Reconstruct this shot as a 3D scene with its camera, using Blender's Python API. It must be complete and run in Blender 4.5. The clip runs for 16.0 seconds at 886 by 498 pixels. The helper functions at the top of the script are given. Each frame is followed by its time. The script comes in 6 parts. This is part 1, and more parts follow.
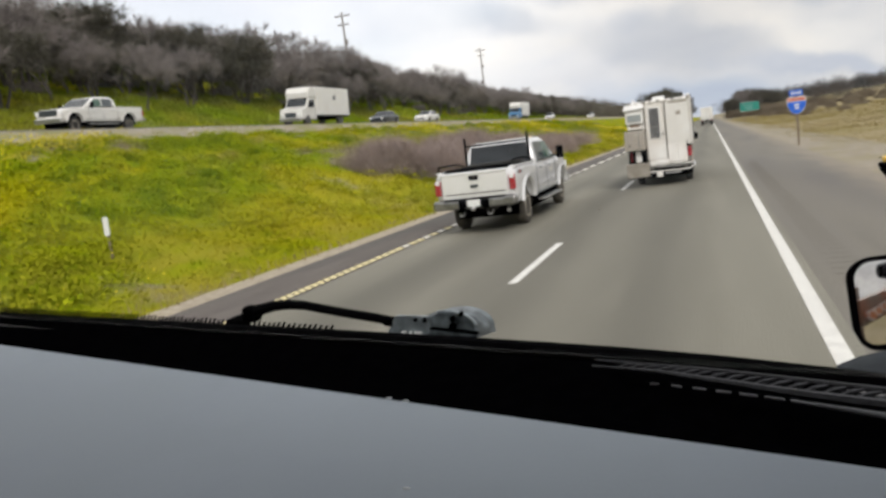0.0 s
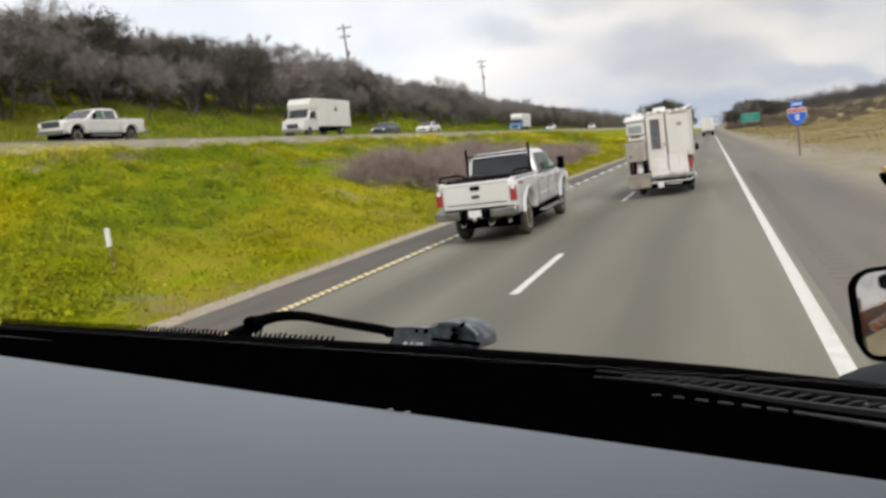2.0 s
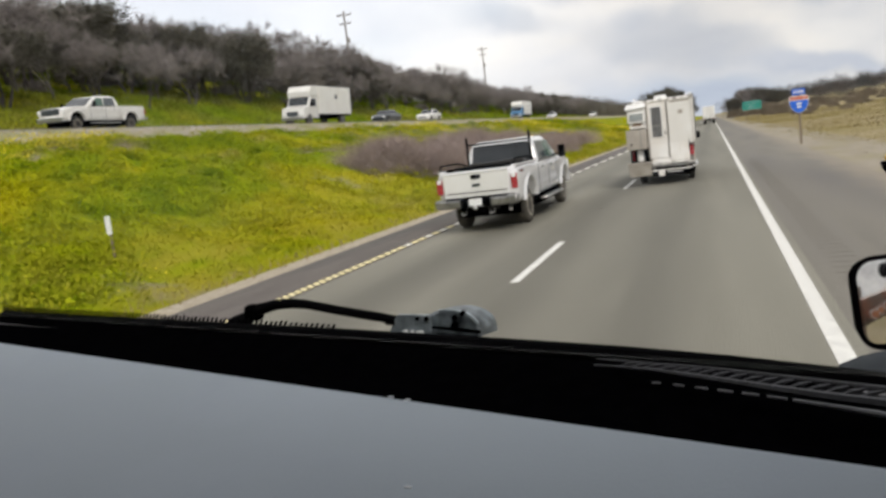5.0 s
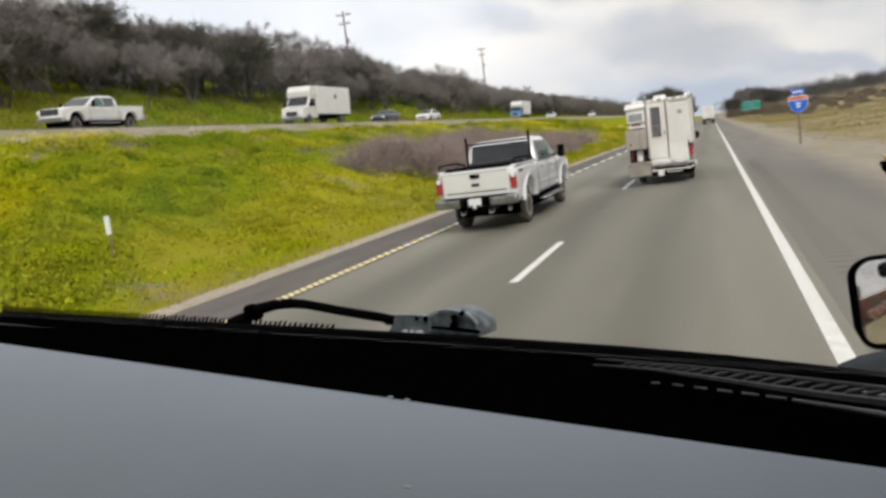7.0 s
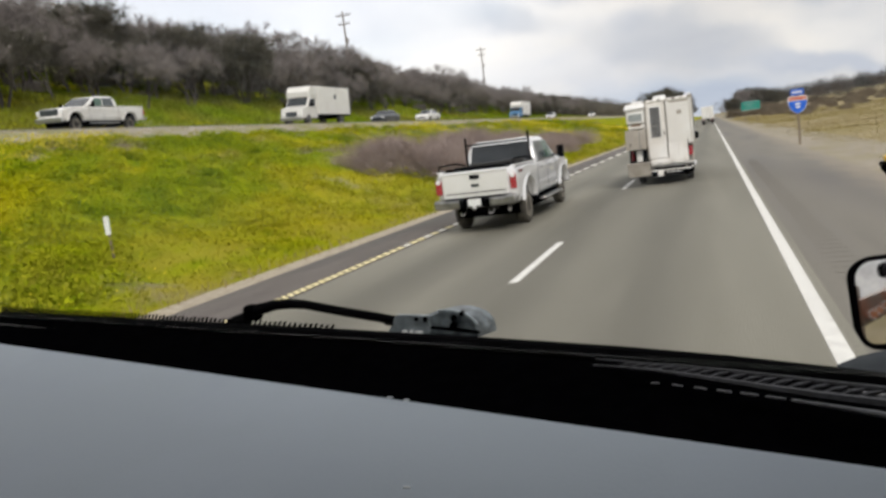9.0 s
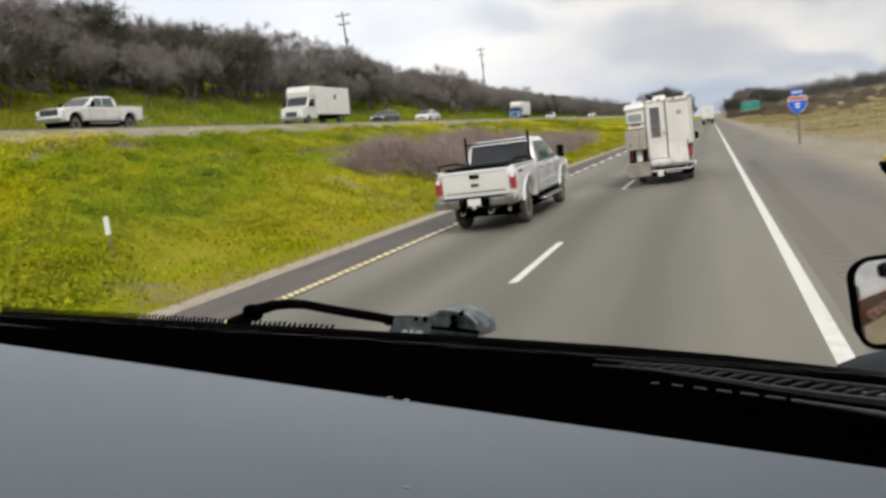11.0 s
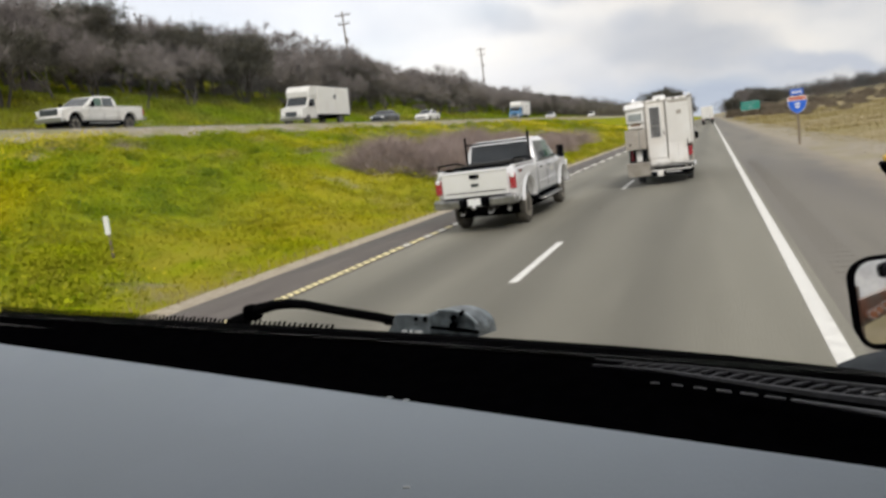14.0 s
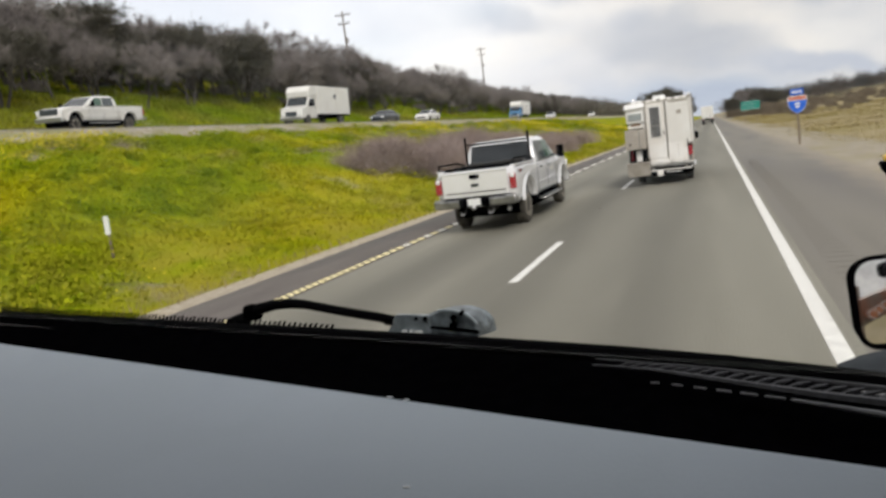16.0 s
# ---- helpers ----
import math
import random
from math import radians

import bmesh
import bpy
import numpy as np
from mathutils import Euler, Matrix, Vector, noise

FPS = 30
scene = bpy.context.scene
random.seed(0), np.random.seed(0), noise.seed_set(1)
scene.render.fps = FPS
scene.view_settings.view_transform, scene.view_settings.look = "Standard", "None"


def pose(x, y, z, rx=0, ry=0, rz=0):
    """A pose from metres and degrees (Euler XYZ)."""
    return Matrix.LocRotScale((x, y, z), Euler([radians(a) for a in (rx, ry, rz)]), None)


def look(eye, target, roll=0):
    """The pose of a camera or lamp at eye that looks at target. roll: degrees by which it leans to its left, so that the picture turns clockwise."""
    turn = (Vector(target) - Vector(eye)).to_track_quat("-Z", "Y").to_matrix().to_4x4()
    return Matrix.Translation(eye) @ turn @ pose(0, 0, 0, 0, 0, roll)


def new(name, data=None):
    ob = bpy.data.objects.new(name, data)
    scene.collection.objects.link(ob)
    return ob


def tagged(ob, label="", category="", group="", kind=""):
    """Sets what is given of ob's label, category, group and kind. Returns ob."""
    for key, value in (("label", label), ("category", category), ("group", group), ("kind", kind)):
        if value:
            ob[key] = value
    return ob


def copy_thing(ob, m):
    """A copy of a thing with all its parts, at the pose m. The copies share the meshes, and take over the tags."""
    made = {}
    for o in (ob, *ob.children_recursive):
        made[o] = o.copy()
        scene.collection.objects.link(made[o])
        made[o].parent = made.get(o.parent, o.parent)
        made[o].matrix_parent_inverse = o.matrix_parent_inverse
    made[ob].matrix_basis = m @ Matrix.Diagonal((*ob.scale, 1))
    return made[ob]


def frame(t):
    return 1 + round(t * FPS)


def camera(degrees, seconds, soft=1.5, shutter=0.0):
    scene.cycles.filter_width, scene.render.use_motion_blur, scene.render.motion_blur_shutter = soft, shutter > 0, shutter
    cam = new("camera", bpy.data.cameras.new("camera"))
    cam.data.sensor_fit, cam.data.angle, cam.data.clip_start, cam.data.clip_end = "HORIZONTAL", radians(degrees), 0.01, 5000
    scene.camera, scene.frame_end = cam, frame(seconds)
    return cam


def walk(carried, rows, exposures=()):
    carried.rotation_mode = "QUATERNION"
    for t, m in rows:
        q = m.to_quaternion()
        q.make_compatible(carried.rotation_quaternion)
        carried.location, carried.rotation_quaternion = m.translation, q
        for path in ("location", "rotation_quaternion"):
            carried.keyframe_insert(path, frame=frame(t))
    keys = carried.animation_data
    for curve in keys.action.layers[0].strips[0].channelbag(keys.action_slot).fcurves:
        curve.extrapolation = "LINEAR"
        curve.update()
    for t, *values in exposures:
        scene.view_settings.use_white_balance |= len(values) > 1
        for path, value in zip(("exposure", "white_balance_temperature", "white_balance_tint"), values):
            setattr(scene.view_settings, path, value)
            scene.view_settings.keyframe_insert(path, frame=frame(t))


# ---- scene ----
cam = camera(60.44, 16.0, soft=3.0)
EYE = (0.0, 0.0, 1.985)
# seconds, pitch, roll, yaw: the cab rides over one bump near 2 s
PATH = [(0.0, -7.43, 7.17, 19.20), (0.5, -7.43, 7.17, 19.20), (1.0, -7.42, 7.17, 19.20), (1.25, -7.10, 7.17, 19.24), (1.5, -6.79, 7.17, 19.28), (1.75, -6.62, 7.19, 19.30),
        (2.0, -6.60, 7.20, 19.30), (2.25, -6.85, 7.19, 19.32), (2.5, -7.14, 7.17, 19.34), (3.0, -7.32, 7.17, 19.34), (3.5, -7.43, 7.17, 19.36), (4.0, -7.43, 7.17, 19.36),
        (5.0, -7.49, 7.17, 19.34), (7.5, -7.50, 7.17, 19.28), (9.0, -7.48, 7.17, 19.26), (11.5, -7.48, 7.17, 19.25), (12.5, -7.50, 7.17, 19.25), (14.0, -7.49, 7.17, 19.24), (16.0, -7.50, 7.17, 19.24)]
walk(cam, [(t, pose(*EYE, 90 + p, r, y)) for t, p, r, y in PATH], exposures=[(0.0, 0.64, 6780, 14)])

# ---- light: bright broken overcast, weak soft sun ----
SUN_EL, SUN_AZ = 42.0, 150.0
world = bpy.data.worlds.new("sky")
scene.world = world
world.use_nodes = True
wn, wl = world.node_tree.nodes, world.node_tree.links
wn.clear()
w_out = wn.new("ShaderNodeOutputWorld")
w_bg = wn.new("ShaderNodeBackground")
w_sky = wn.new("ShaderNodeTexSky")
w_sky.sky_type = "NISHITA"
w_sky.sun_disc = False
w_sky.sun_elevation, w_sky.sun_rotation = radians(SUN_EL), radians(SUN_AZ)
w_tc = wn.new("ShaderNodeTexCoord")
w_sep = wn.new("ShaderNodeSeparateXYZ")
wl.new(w_tc.outputs["Generated"], w_sep.inputs[0])


def wmath(op, a, b=None, clamp=False):
    m = wn.new("ShaderNodeMath")
    m.operation, m.use_clamp = op, clamp
    for i, v in enumerate((a, b)):
        if v is None:
            continue
        if isinstance(v, (int, float)):
            m.inputs[i].default_value = v
        else:
            wl.new(v, m.inputs[i])
    return m.outputs[0]


# a flat cloud deck seen in perspective
w_den = wmath("ADD", wmath("MAXIMUM", w_sep.outputs[2], 0.0), 0.30)
w_com = wn.new("ShaderNodeCombineXYZ")
wl.new(wmath("DIVIDE", w_sep.outputs[0], w_den), w_com.inputs[0])
wl.new(wmath("DIVIDE", w_sep.outputs[1], w_den), w_com.inputs[1])


def cloud_noise(scale, detail, rough, offset):
    mp = wn.new("ShaderNodeMapping")
    mp.inputs["Location"].default_value = offset
    wl.new(w_com.outputs[0], mp.inputs["Vector"])
    n = wn.new("ShaderNodeTexNoise")
    n.inputs["Scale"].default_value, n.inputs["Detail"].default_value = scale, detail
    n.inputs["Roughness"].default_value, n.inputs["Distortion"].default_value = rough, 0.15
    wl.new(mp.outputs[0], n.inputs["Vector"])
    return n.outputs["Fac"]


def wramp(fac, stops):
    r = wn.new("ShaderNodeValToRGB")
    e = r.color_ramp.elements
    while len(e) < len(stops):
        e.new(0.5)
    for i, (p, c) in enumerate(stops):
        e[i].position, e[i].color = p, (*c, 1)
    wl.new(fac, r.inputs[0])
    return r.outputs[0]


def wmix(fac, a, b):
    m = wn.new("ShaderNodeMix")
    m.data_type = "RGBA"
    for s, v in ((m.inputs["Factor"], fac), (m.inputs[6], a), (m.inputs[7], b)):
        if isinstance(v, (int, float)):
            s.default_value = v
        elif isinstance(v, tuple):
            s.default_value = (*v, 1)
        else:
            wl.new(v, s)
    return m.outputs[2]


w_scale = wn.new("ShaderNodeVectorMath")
w_scale.operation = "SCALE"
wl.new(w_sky.outputs[0], w_scale.inputs[0])
w_scale.inputs["Scale"].default_value = 0.10
tone = wramp(cloud_noise(1.1, 5, 0.55, (3.1, 1.7, 0)), [(0.34, (0.80, 0.83, 0.89)), (0.48, (0.90, 0.92, 0.955)), (0.62, (1.0, 0.99, 0.975))])
fine = wramp(cloud_noise(3.0, 6, 0.55, (0.4, 5.2, 0)), [(0.35, (0.92, 0.93, 0.95)), (0.62, (1.0, 1.0, 1.0))])


def wmul(a, b):
    m = wn.new("ShaderNodeMix")
    m.data_type, m.blend_type = "RGBA", "MULTIPLY"
    m.inputs["Factor"].default_value = 1.0
    for k, v in ((6, a), (7, b)):
        if isinstance(v, tuple):
            m.inputs[k].default_value = (*v, 1)
        else:
            wl.new(v, m.inputs[k])
    return m.outputs[2]


# ragged edges for the cloud banks
w_rag = wn.new("ShaderNodeTexNoise")
w_rag.inputs["Scale"].default_value, w_rag.inputs["Detail"].default_value = 11.0, 8.0
wl.new(w_tc.outputs["Generated"], w_rag.inputs["Vector"])
w_off = wn.new("ShaderNodeVectorMath")
w_off.operation = "MULTIPLY_ADD"
wl.new(w_rag.outputs["Color"], w_off.inputs[0])
w_off.inputs[1].default_value = (0.12, 0.12, 0.07)
wl.new(w_tc.outputs["Generated"], w_off.inputs[2])


def bank(azimuth, elevation, half_width, half_height, tilt, soft):
    """How far a direction lies inside one long bank of cloud (degrees), 0 to 1."""
    mp = wn.new("ShaderNodeMapping")
    mp.vector_type = "TEXTURE"
    c = Vector((math.cos(radians(azimuth)) * math.cos(radians(elevation)), math.sin(radians(azimuth)) * math.cos(radians(elevation)), math.sin(radians(elevation))))
    mp.inputs["Location"].default_value = c + Vector((0.06, 0.06, 0.035))
    mp.inputs["Rotation"].default_value = (radians(tilt), radians(-elevation), radians(azimuth))
    mp.inputs["Scale"].default_value = (1.0, math.tan(radians(half_width)), math.tan(radians(half_height)))
    wl.new(w_off.outputs[0], mp.inputs["Vector"])
    ln = wn.new("ShaderNodeVectorMath")
    ln.operation = "LENGTH"
    wl.new(mp.outputs[0], ln.inputs[0])
    mr = wn.new("ShaderNodeMapRange")
    mr.interpolation_type = "SMOOTHSTEP"
    for key, val in (("From Min", 1.0 + soft), ("From Max", 1.0 - soft), ("To Min", 0.0), ("To Max", 1.0)):
        mr.inputs[key].default_value = val
    wl.new(ln.outputs["Value"], mr.inputs["Value"])
    return mr.outputs[0]


deck = wmul(tone, fine)
BANKS = [(103.1, 8.5, 3.4, 0.9, 7, 0.5, (0.80, 0.825, 0.865)), (92.3, 5.4, 6.0, 1.7, 9, 0.5, (0.74, 0.78, 0.855)), (124.8, 8.4, 5.0, 1.4, 5, 0.6, (0.80, 0.83, 0.87)),
         (97.6, 10.0, 3.0, 1.0, 7, 0.5, (0.82, 0.84, 0.88)), (90.9, 1.4, 6.5, 1.5, 7, 0.6, (0.76, 0.835, 0.95)), (82.6, 2.3, 4.6, 0.8, 14, 0.5, (0.80, 0.845, 0.93)),
         (82.4, 4.3, 5.2, 1.2, 16, 0.5, (1.14, 1.12, 1.08)), (99.6, 4.2, 5.5, 1.5, 7, 0.7, (0.91, 0.935, 0.985)), (76.0, 8.0, 5.0, 2.0, 10, 0.6, (0.85, 0.87, 0.91)), (84.5, 7.6, 3.6, 0.7, 14, 0.5, (0.86, 0.88, 0.92))]
for az_, el_, hw_, hh_, tl_, sf_, tint in BANKS:
    deck = wmix(bank(az_, el_, hw_, hh_, tl_, sf_), deck, wmul(deck, tint))
cover = wramp(cloud_noise(0.9, 4, 0.5, (7.3, 2.2, 0)), [(0.36, (0.86, 0.86, 0.86)), (0.46, (1, 1, 1))])
# the deck is thinner, and so brighter, towards one side
w_dot = wn.new("ShaderNodeVectorMath")
w_dot.operation = "DOT_PRODUCT"
wl.new(w_tc.outputs["Generated"], w_dot.inputs[0])
w_dot.inputs[1].default_value = (-0.60, 0.70, 0.38)
w_thin = wn.new("ShaderNodeMapRange")
w_thin.interpolation_type = "SMOOTHSTEP"
for key, val in (("From Min", 0.72), ("From Max", 0.99), ("To Min", 0.92), ("To Max", 1.42)):
    w_thin.inputs[key].default_value = val
wl.new(w_dot.outputs["Value"], w_thin.inputs["Value"])
w_lit = wn.new("ShaderNodeVectorMath")
w_lit.operation = "SCALE"
wl.new(wmix(cover, w_scale.outputs[0], deck), w_lit.inputs[0])
wl.new(w_thin.outputs[0], w_lit.inputs["Scale"])
wl.new(w_lit.outputs[0], w_bg.inputs["Color"])
w_bg.inputs["Strength"].default_value = 0.60
wl.new(w_bg.outputs[0], w_out.inputs[0])

sun_data = bpy.data.lights.new("sun", "SUN")
sun_data.energy, sun_data.angle, sun_data.color = 1.5, radians(25), (1.0, 0.96, 0.9)
sun = new("sun", sun_data)
az, el = radians(SUN_AZ), radians(SUN_EL)
sun.matrix_world = look(Vector((math.sin(az) * math.cos(el), math.cos(az) * math.cos(el), math.sin(el))) * 60, (0, 0, 0))



# ---- materials ----
def material(name, low, high, rough=0.6, scale=3.0, metal=0.0, bump=0.0, bump_scale=None, big=None, big_scale=0.25, island=0.0, spec=0.5, coat=0.0, stretch=(1, 1, 1)):
    """Two-scale noise between low and high, with big-scale patches of another tint, grain and relief."""
    m = bpy.data.materials.new(name)
    m.use_nodes = True
    nd, lk = m.node_tree.nodes, m.node_tree.links
    b = nd["Principled BSDF"]
    b.inputs["Roughness"].default_value, b.inputs["Metallic"].default_value = rough, metal
    b.inputs["Specular IOR Level"].default_value = spec
    b.inputs["Coat Weight"].default_value = coat
    tc = nd.new("ShaderNodeTexCoord")
    mp = nd.new("ShaderNodeMapping")
    mp.inputs["Scale"].default_value = stretch
    lk.new(tc.outputs["Object"], mp.inputs[0])

    def noise_fac(s, detail=6):
        n = nd.new("ShaderNodeTexNoise")
        n.inputs["Scale"].default_value, n.inputs["Detail"].default_value = s, detail
        n.inputs["Roughness"].default_value = 0.6
        lk.new(mp.outputs[0], n.inputs["Vector"])
        return n.outputs["Fac"]

    r = nd.new("ShaderNodeValToRGB")
    r.color_ramp.elements[0].position, r.color_ramp.elements[1].position = 0.32, 0.68
    r.color_ramp.elements[0].color, r.color_ramp.elements[1].color = (*low, 1), (*high, 1)
    lk.new(noise_fac(scale), r.inputs[0])
    out = r.outputs[0]
    if big:
        mask = nd.new("ShaderNodeMapRange")
        mask.inputs["From Min"].default_value, mask.inputs["From Max"].default_value = 0.44, 0.6
        lk.new(noise_fac(big_scale, 4), mask.inputs["Value"])
        mx = nd.new("ShaderNodeMix")
        mx.data_type = "RGBA"
        lk.new(mask.outputs[0], mx.inputs["Factor"])
        lk.new(out, mx.inputs[6])
        mx.inputs[7].default_value = (*big, 1)
        out = mx.outputs[2]
    if island:
        g = nd.new("ShaderNodeNewGeometry")
        hs = nd.new("ShaderNodeHueSaturation")
        mr = nd.new("ShaderNodeMapRange")
        mr.inputs["To Min"].default_value, mr.inputs["To Max"].default_value = 1 - island, 1 + island
        lk.new(g.outputs["Random Per Island"], mr.inputs["Value"])
        lk.new(mr.outputs[0], hs.inputs["Value"])
        lk.new(out, hs.inputs["Color"])
        out = hs.outputs[0]
    lk.new(out, b.inputs["Base Color"])
    if bump:
        bp = nd.new("ShaderNodeBump")
        bp.inputs["Strength"].default_value, bp.inputs["Distance"].default_value = bump, 0.02
        lk.new(noise_fac(bump_scale or scale * 4), bp.inputs["Height"])
        lk.new(bp.outputs[0], b.inputs["Normal"])
    return m


def glass(name, tint=(1, 1, 1), gloss=0.05):
    m = bpy.data.materials.new(name)
    m.use_nodes = True
    nd, lk = m.node_tree.nodes, m.node_tree.links
    nd.remove(nd["Principled BSDF"])
    tr, gl, mx = nd.new("ShaderNodeBsdfTransparent"), nd.new("ShaderNodeBsdfGlossy"), nd.new("ShaderNodeMixShader")
    tr.inputs[0].default_value = (*tint, 1)
    gl.inputs["Roughness"].default_value = 0.0
    mx.inputs[0].default_value = gloss
    lk.new(tr.outputs[0], mx.inputs[1])
    lk.new(gl.outputs[0], mx.inputs[2])
    lk.new(mx.outputs[0], nd["Material Output"].inputs[0])
    return m


def turf(name, dark, light, ripe, dry, bare, island, rough=0.9, bump=0.0, spec=0.0):
    """Bank vegetation: green that ripens to yellow in broad drifts, small dark and pale tufts, a few bare or dry patches."""
    m = bpy.data.materials.new(name)
    m.use_nodes = True
    nd, lk = m.node_tree.nodes, m.node_tree.links
    b = nd["Principled BSDF"]
    b.inputs["Roughness"].default_value, b.inputs["Specular IOR Level"].default_value = rough, spec
    tc = nd.new("ShaderNodeTexCoord")

    def fac(scale, detail, offset, lo, hi):
        mp = nd.new("ShaderNodeMapping")
        mp.inputs["Location"].default_value = offset
        mp.inputs["Scale"].default_value = (1.0, 0.7, 0.0)
        lk.new(tc.outputs["Object"], mp.inputs[0])
        n = nd.new("ShaderNodeTexNoise")
        n.inputs["Scale"].default_value, n.inputs["Detail"].default_value, n.inputs["Roughness"].default_value = scale, detail, 0.62
        lk.new(mp.outputs[0], n.inputs["Vector"])
        r = nd.new("ShaderNodeMapRange")
        r.interpolation_type = "SMOOTHSTEP"
        r.inputs["From Min"].default_value, r.inputs["From Max"].default_value = lo, hi
        lk.new(n.outputs["Fac"], r.inputs["Value"])
        return r.outputs[0]

    def mix(f, a_, b_):
        x = nd.new("ShaderNodeMix")
        x.data_type = "RGBA"
        lk.new(f, x.inputs["Factor"])
        for k, v in ((6, a_), (7, b_)):
            if isinstance(v, tuple):
                x.inputs[k].default_value = (*v, 1)
            else:
                lk.new(v, x.inputs[k])
        return x.outputs[2]

    out = mix(fac(0.9, 6, (0, 0, 0), 0.36, 0.64), dark, light)
    out = mix(fac(0.17, 5, (4.0, 1.0, 0), 0.44, 0.62), out, ripe)
    out = mix(fac(0.33, 6, (9.0, 3.5, 0), 0.57, 0.70), out, dry)
    out = mix(fac(0.24, 6, (2.5, 7.5, 0), 0.565, 0.66), out, bare)
    # the strip beside the gravel has dried to straw and yellow
    sx, near, both = nd.new("ShaderNodeSeparateXYZ"), nd.new("ShaderNodeMapRange"), nd.new("ShaderNodeMath")
    lk.new(tc.outputs["Object"], sx.inputs[0])
    near.interpolation_type, both.operation = "SMOOTHSTEP", "MULTIPLY"
    near.inputs["From Min"].default_value, near.inputs["From Max"].default_value = -15.5, -9.5
    lk.new(sx.outputs["X"], near.inputs["Value"])
    lk.new(near.outputs[0], both.inputs[0])
    lk.new(fac(0.55, 6, (7.0, 2.0, 0), 0.34, 0.62), both.inputs[1])
    out = mix(both.outputs[0], out, tuple(0.62 * p + 0.38 * q for p, q in zip(ripe, dry)))
    if island:
        g, hs, mr = nd.new("ShaderNodeNewGeometry"), nd.new("ShaderNodeHueSaturation"), nd.new("ShaderNodeMapRange")
        mr.inputs["To Min"].default_value, mr.inputs["To Max"].default_value = 1 - island, 1 + island
        lk.new(g.outputs["Random Per Island"], mr.inputs["Value"])
        lk.new(mr.outputs[0], hs.inputs["Value"])
        lk.new(out, hs.inputs["Color"])
        out = hs.outputs[0]
    lk.new(out, b.inputs["Base Color"])
    if bump:
        n, bp = nd.new("ShaderNodeTexNoise"), nd.new("ShaderNodeBump")
        n.inputs["Scale"].default_value, n.inputs["Detail"].default_value = 7.0, 5.0
        lk.new(tc.outputs["Object"], n.inputs["Vector"])
        bp.inputs["Strength"].default_value, bp.inputs["Distance"].default_value = bump, 0.03
        lk.new(n.outputs["Fac"], bp.inputs["Height"])
        lk.new(bp.outputs[0], b.inputs["Normal"])
    return m


M_SOIL = turf("grassy_soil", (0.14, 0.19, 0.006), (0.24, 0.28, 0.008), (0.32, 0.29, 0.015), (0.22, 0.19, 0.06), (0.23, 0.198, 0.158), 0.0, 0.95, 1.0)
M_GRASS = turf("grass_blades", (0.135, 0.195, 0.004), (0.28, 0.32, 0.006), (0.37, 0.345, 0.008), (0.31, 0.27, 0.06), (0.27, 0.235, 0.145), 0.12)
M_WEED = turf("leafy_weeds", (0.115, 0.18, 0.005), (0.28, 0.335, 0.008), (0.37, 0.355, 0.008), (0.30, 0.265, 0.055), (0.25, 0.22, 0.12), 0.09, 0.85, 0.0, 0.0)
M_VERGE = material("pale_verge_dirt", (0.25, 0.225, 0.18), (0.38, 0.34, 0.275), 0.95, 1.6, bump=0.8, bump_scale=14, big=(0.21, 0.21, 0.07), big_scale=0.35)
M_ASPHALT = material("asphalt", (0.185, 0.176, 0.143), (0.245, 0.234, 0.193), 0.85, 1.2, bump=0.5, bump_scale=60, big=(0.175, 0.167, 0.137), big_scale=0.5, stretch=(1, 0.06, 1))
def lane_wear(m):
    """Oil-darkened strip down the middle of each lane and paler wheel paths, worn along the way."""
    nd, lk = m.node_tree.nodes, m.node_tree.links
    b = nd["Principled BSDF"]
    src = b.inputs["Base Color"].links[0].from_socket
    tc, sx = nd.new("ShaderNodeTexCoord"), nd.new("ShaderNodeSeparateXYZ")
    lk.new(tc.outputs["Object"], sx.inputs[0])
    r = nd.new("ShaderNodeValToRGB")
    r.color_ramp.interpolation = "EASE"
    mr = nd.new("ShaderNodeMapRange")
    mr.inputs["From Min"].default_value, mr.inputs["From Max"].default_value = -6.62, 1.02
    wob = nd.new("ShaderNodeTexNoise")
    wob.inputs["Scale"].default_value = 0.25
    lk.new(tc.outputs["Object"], wob.inputs["Vector"])
    add = nd.new("ShaderNodeMath")
    add.operation = "MULTIPLY_ADD"
    add.inputs[1].default_value = 0.5
    lk.new(wob.outputs["Fac"], add.inputs[0])
    lk.new(sx.outputs[0], add.inputs[2])
    lk.new(add.outputs[0], mr.inputs["Value"])
    lk.new(mr.outputs[0], r.inputs[0])
    e = r.color_ramp.elements
    stops = ((0.0, 0.95), (0.12, 1.08), (0.28, 0.80), (0.40, 1.05), (0.53, 0.72), (0.66, 1.08), (0.80, 0.78), (0.92, 1.04))
    while len(e) < len(stops):
        e.new(0.5)
    for i, (p, v) in enumerate(stops):
        e[i].position, e[i].color = p, (v, v, v, 1)
    mx = nd.new("ShaderNodeMix")
    mx.data_type, mx.blend_type = "RGBA", "MULTIPLY"
    mx.inputs["Factor"].default_value = 1.0
    lk.new(src, mx.inputs[6])
    lk.new(r.outputs[0], mx.inputs[7])
    lk.new(mx.outputs[2], b.inputs["Base Color"])


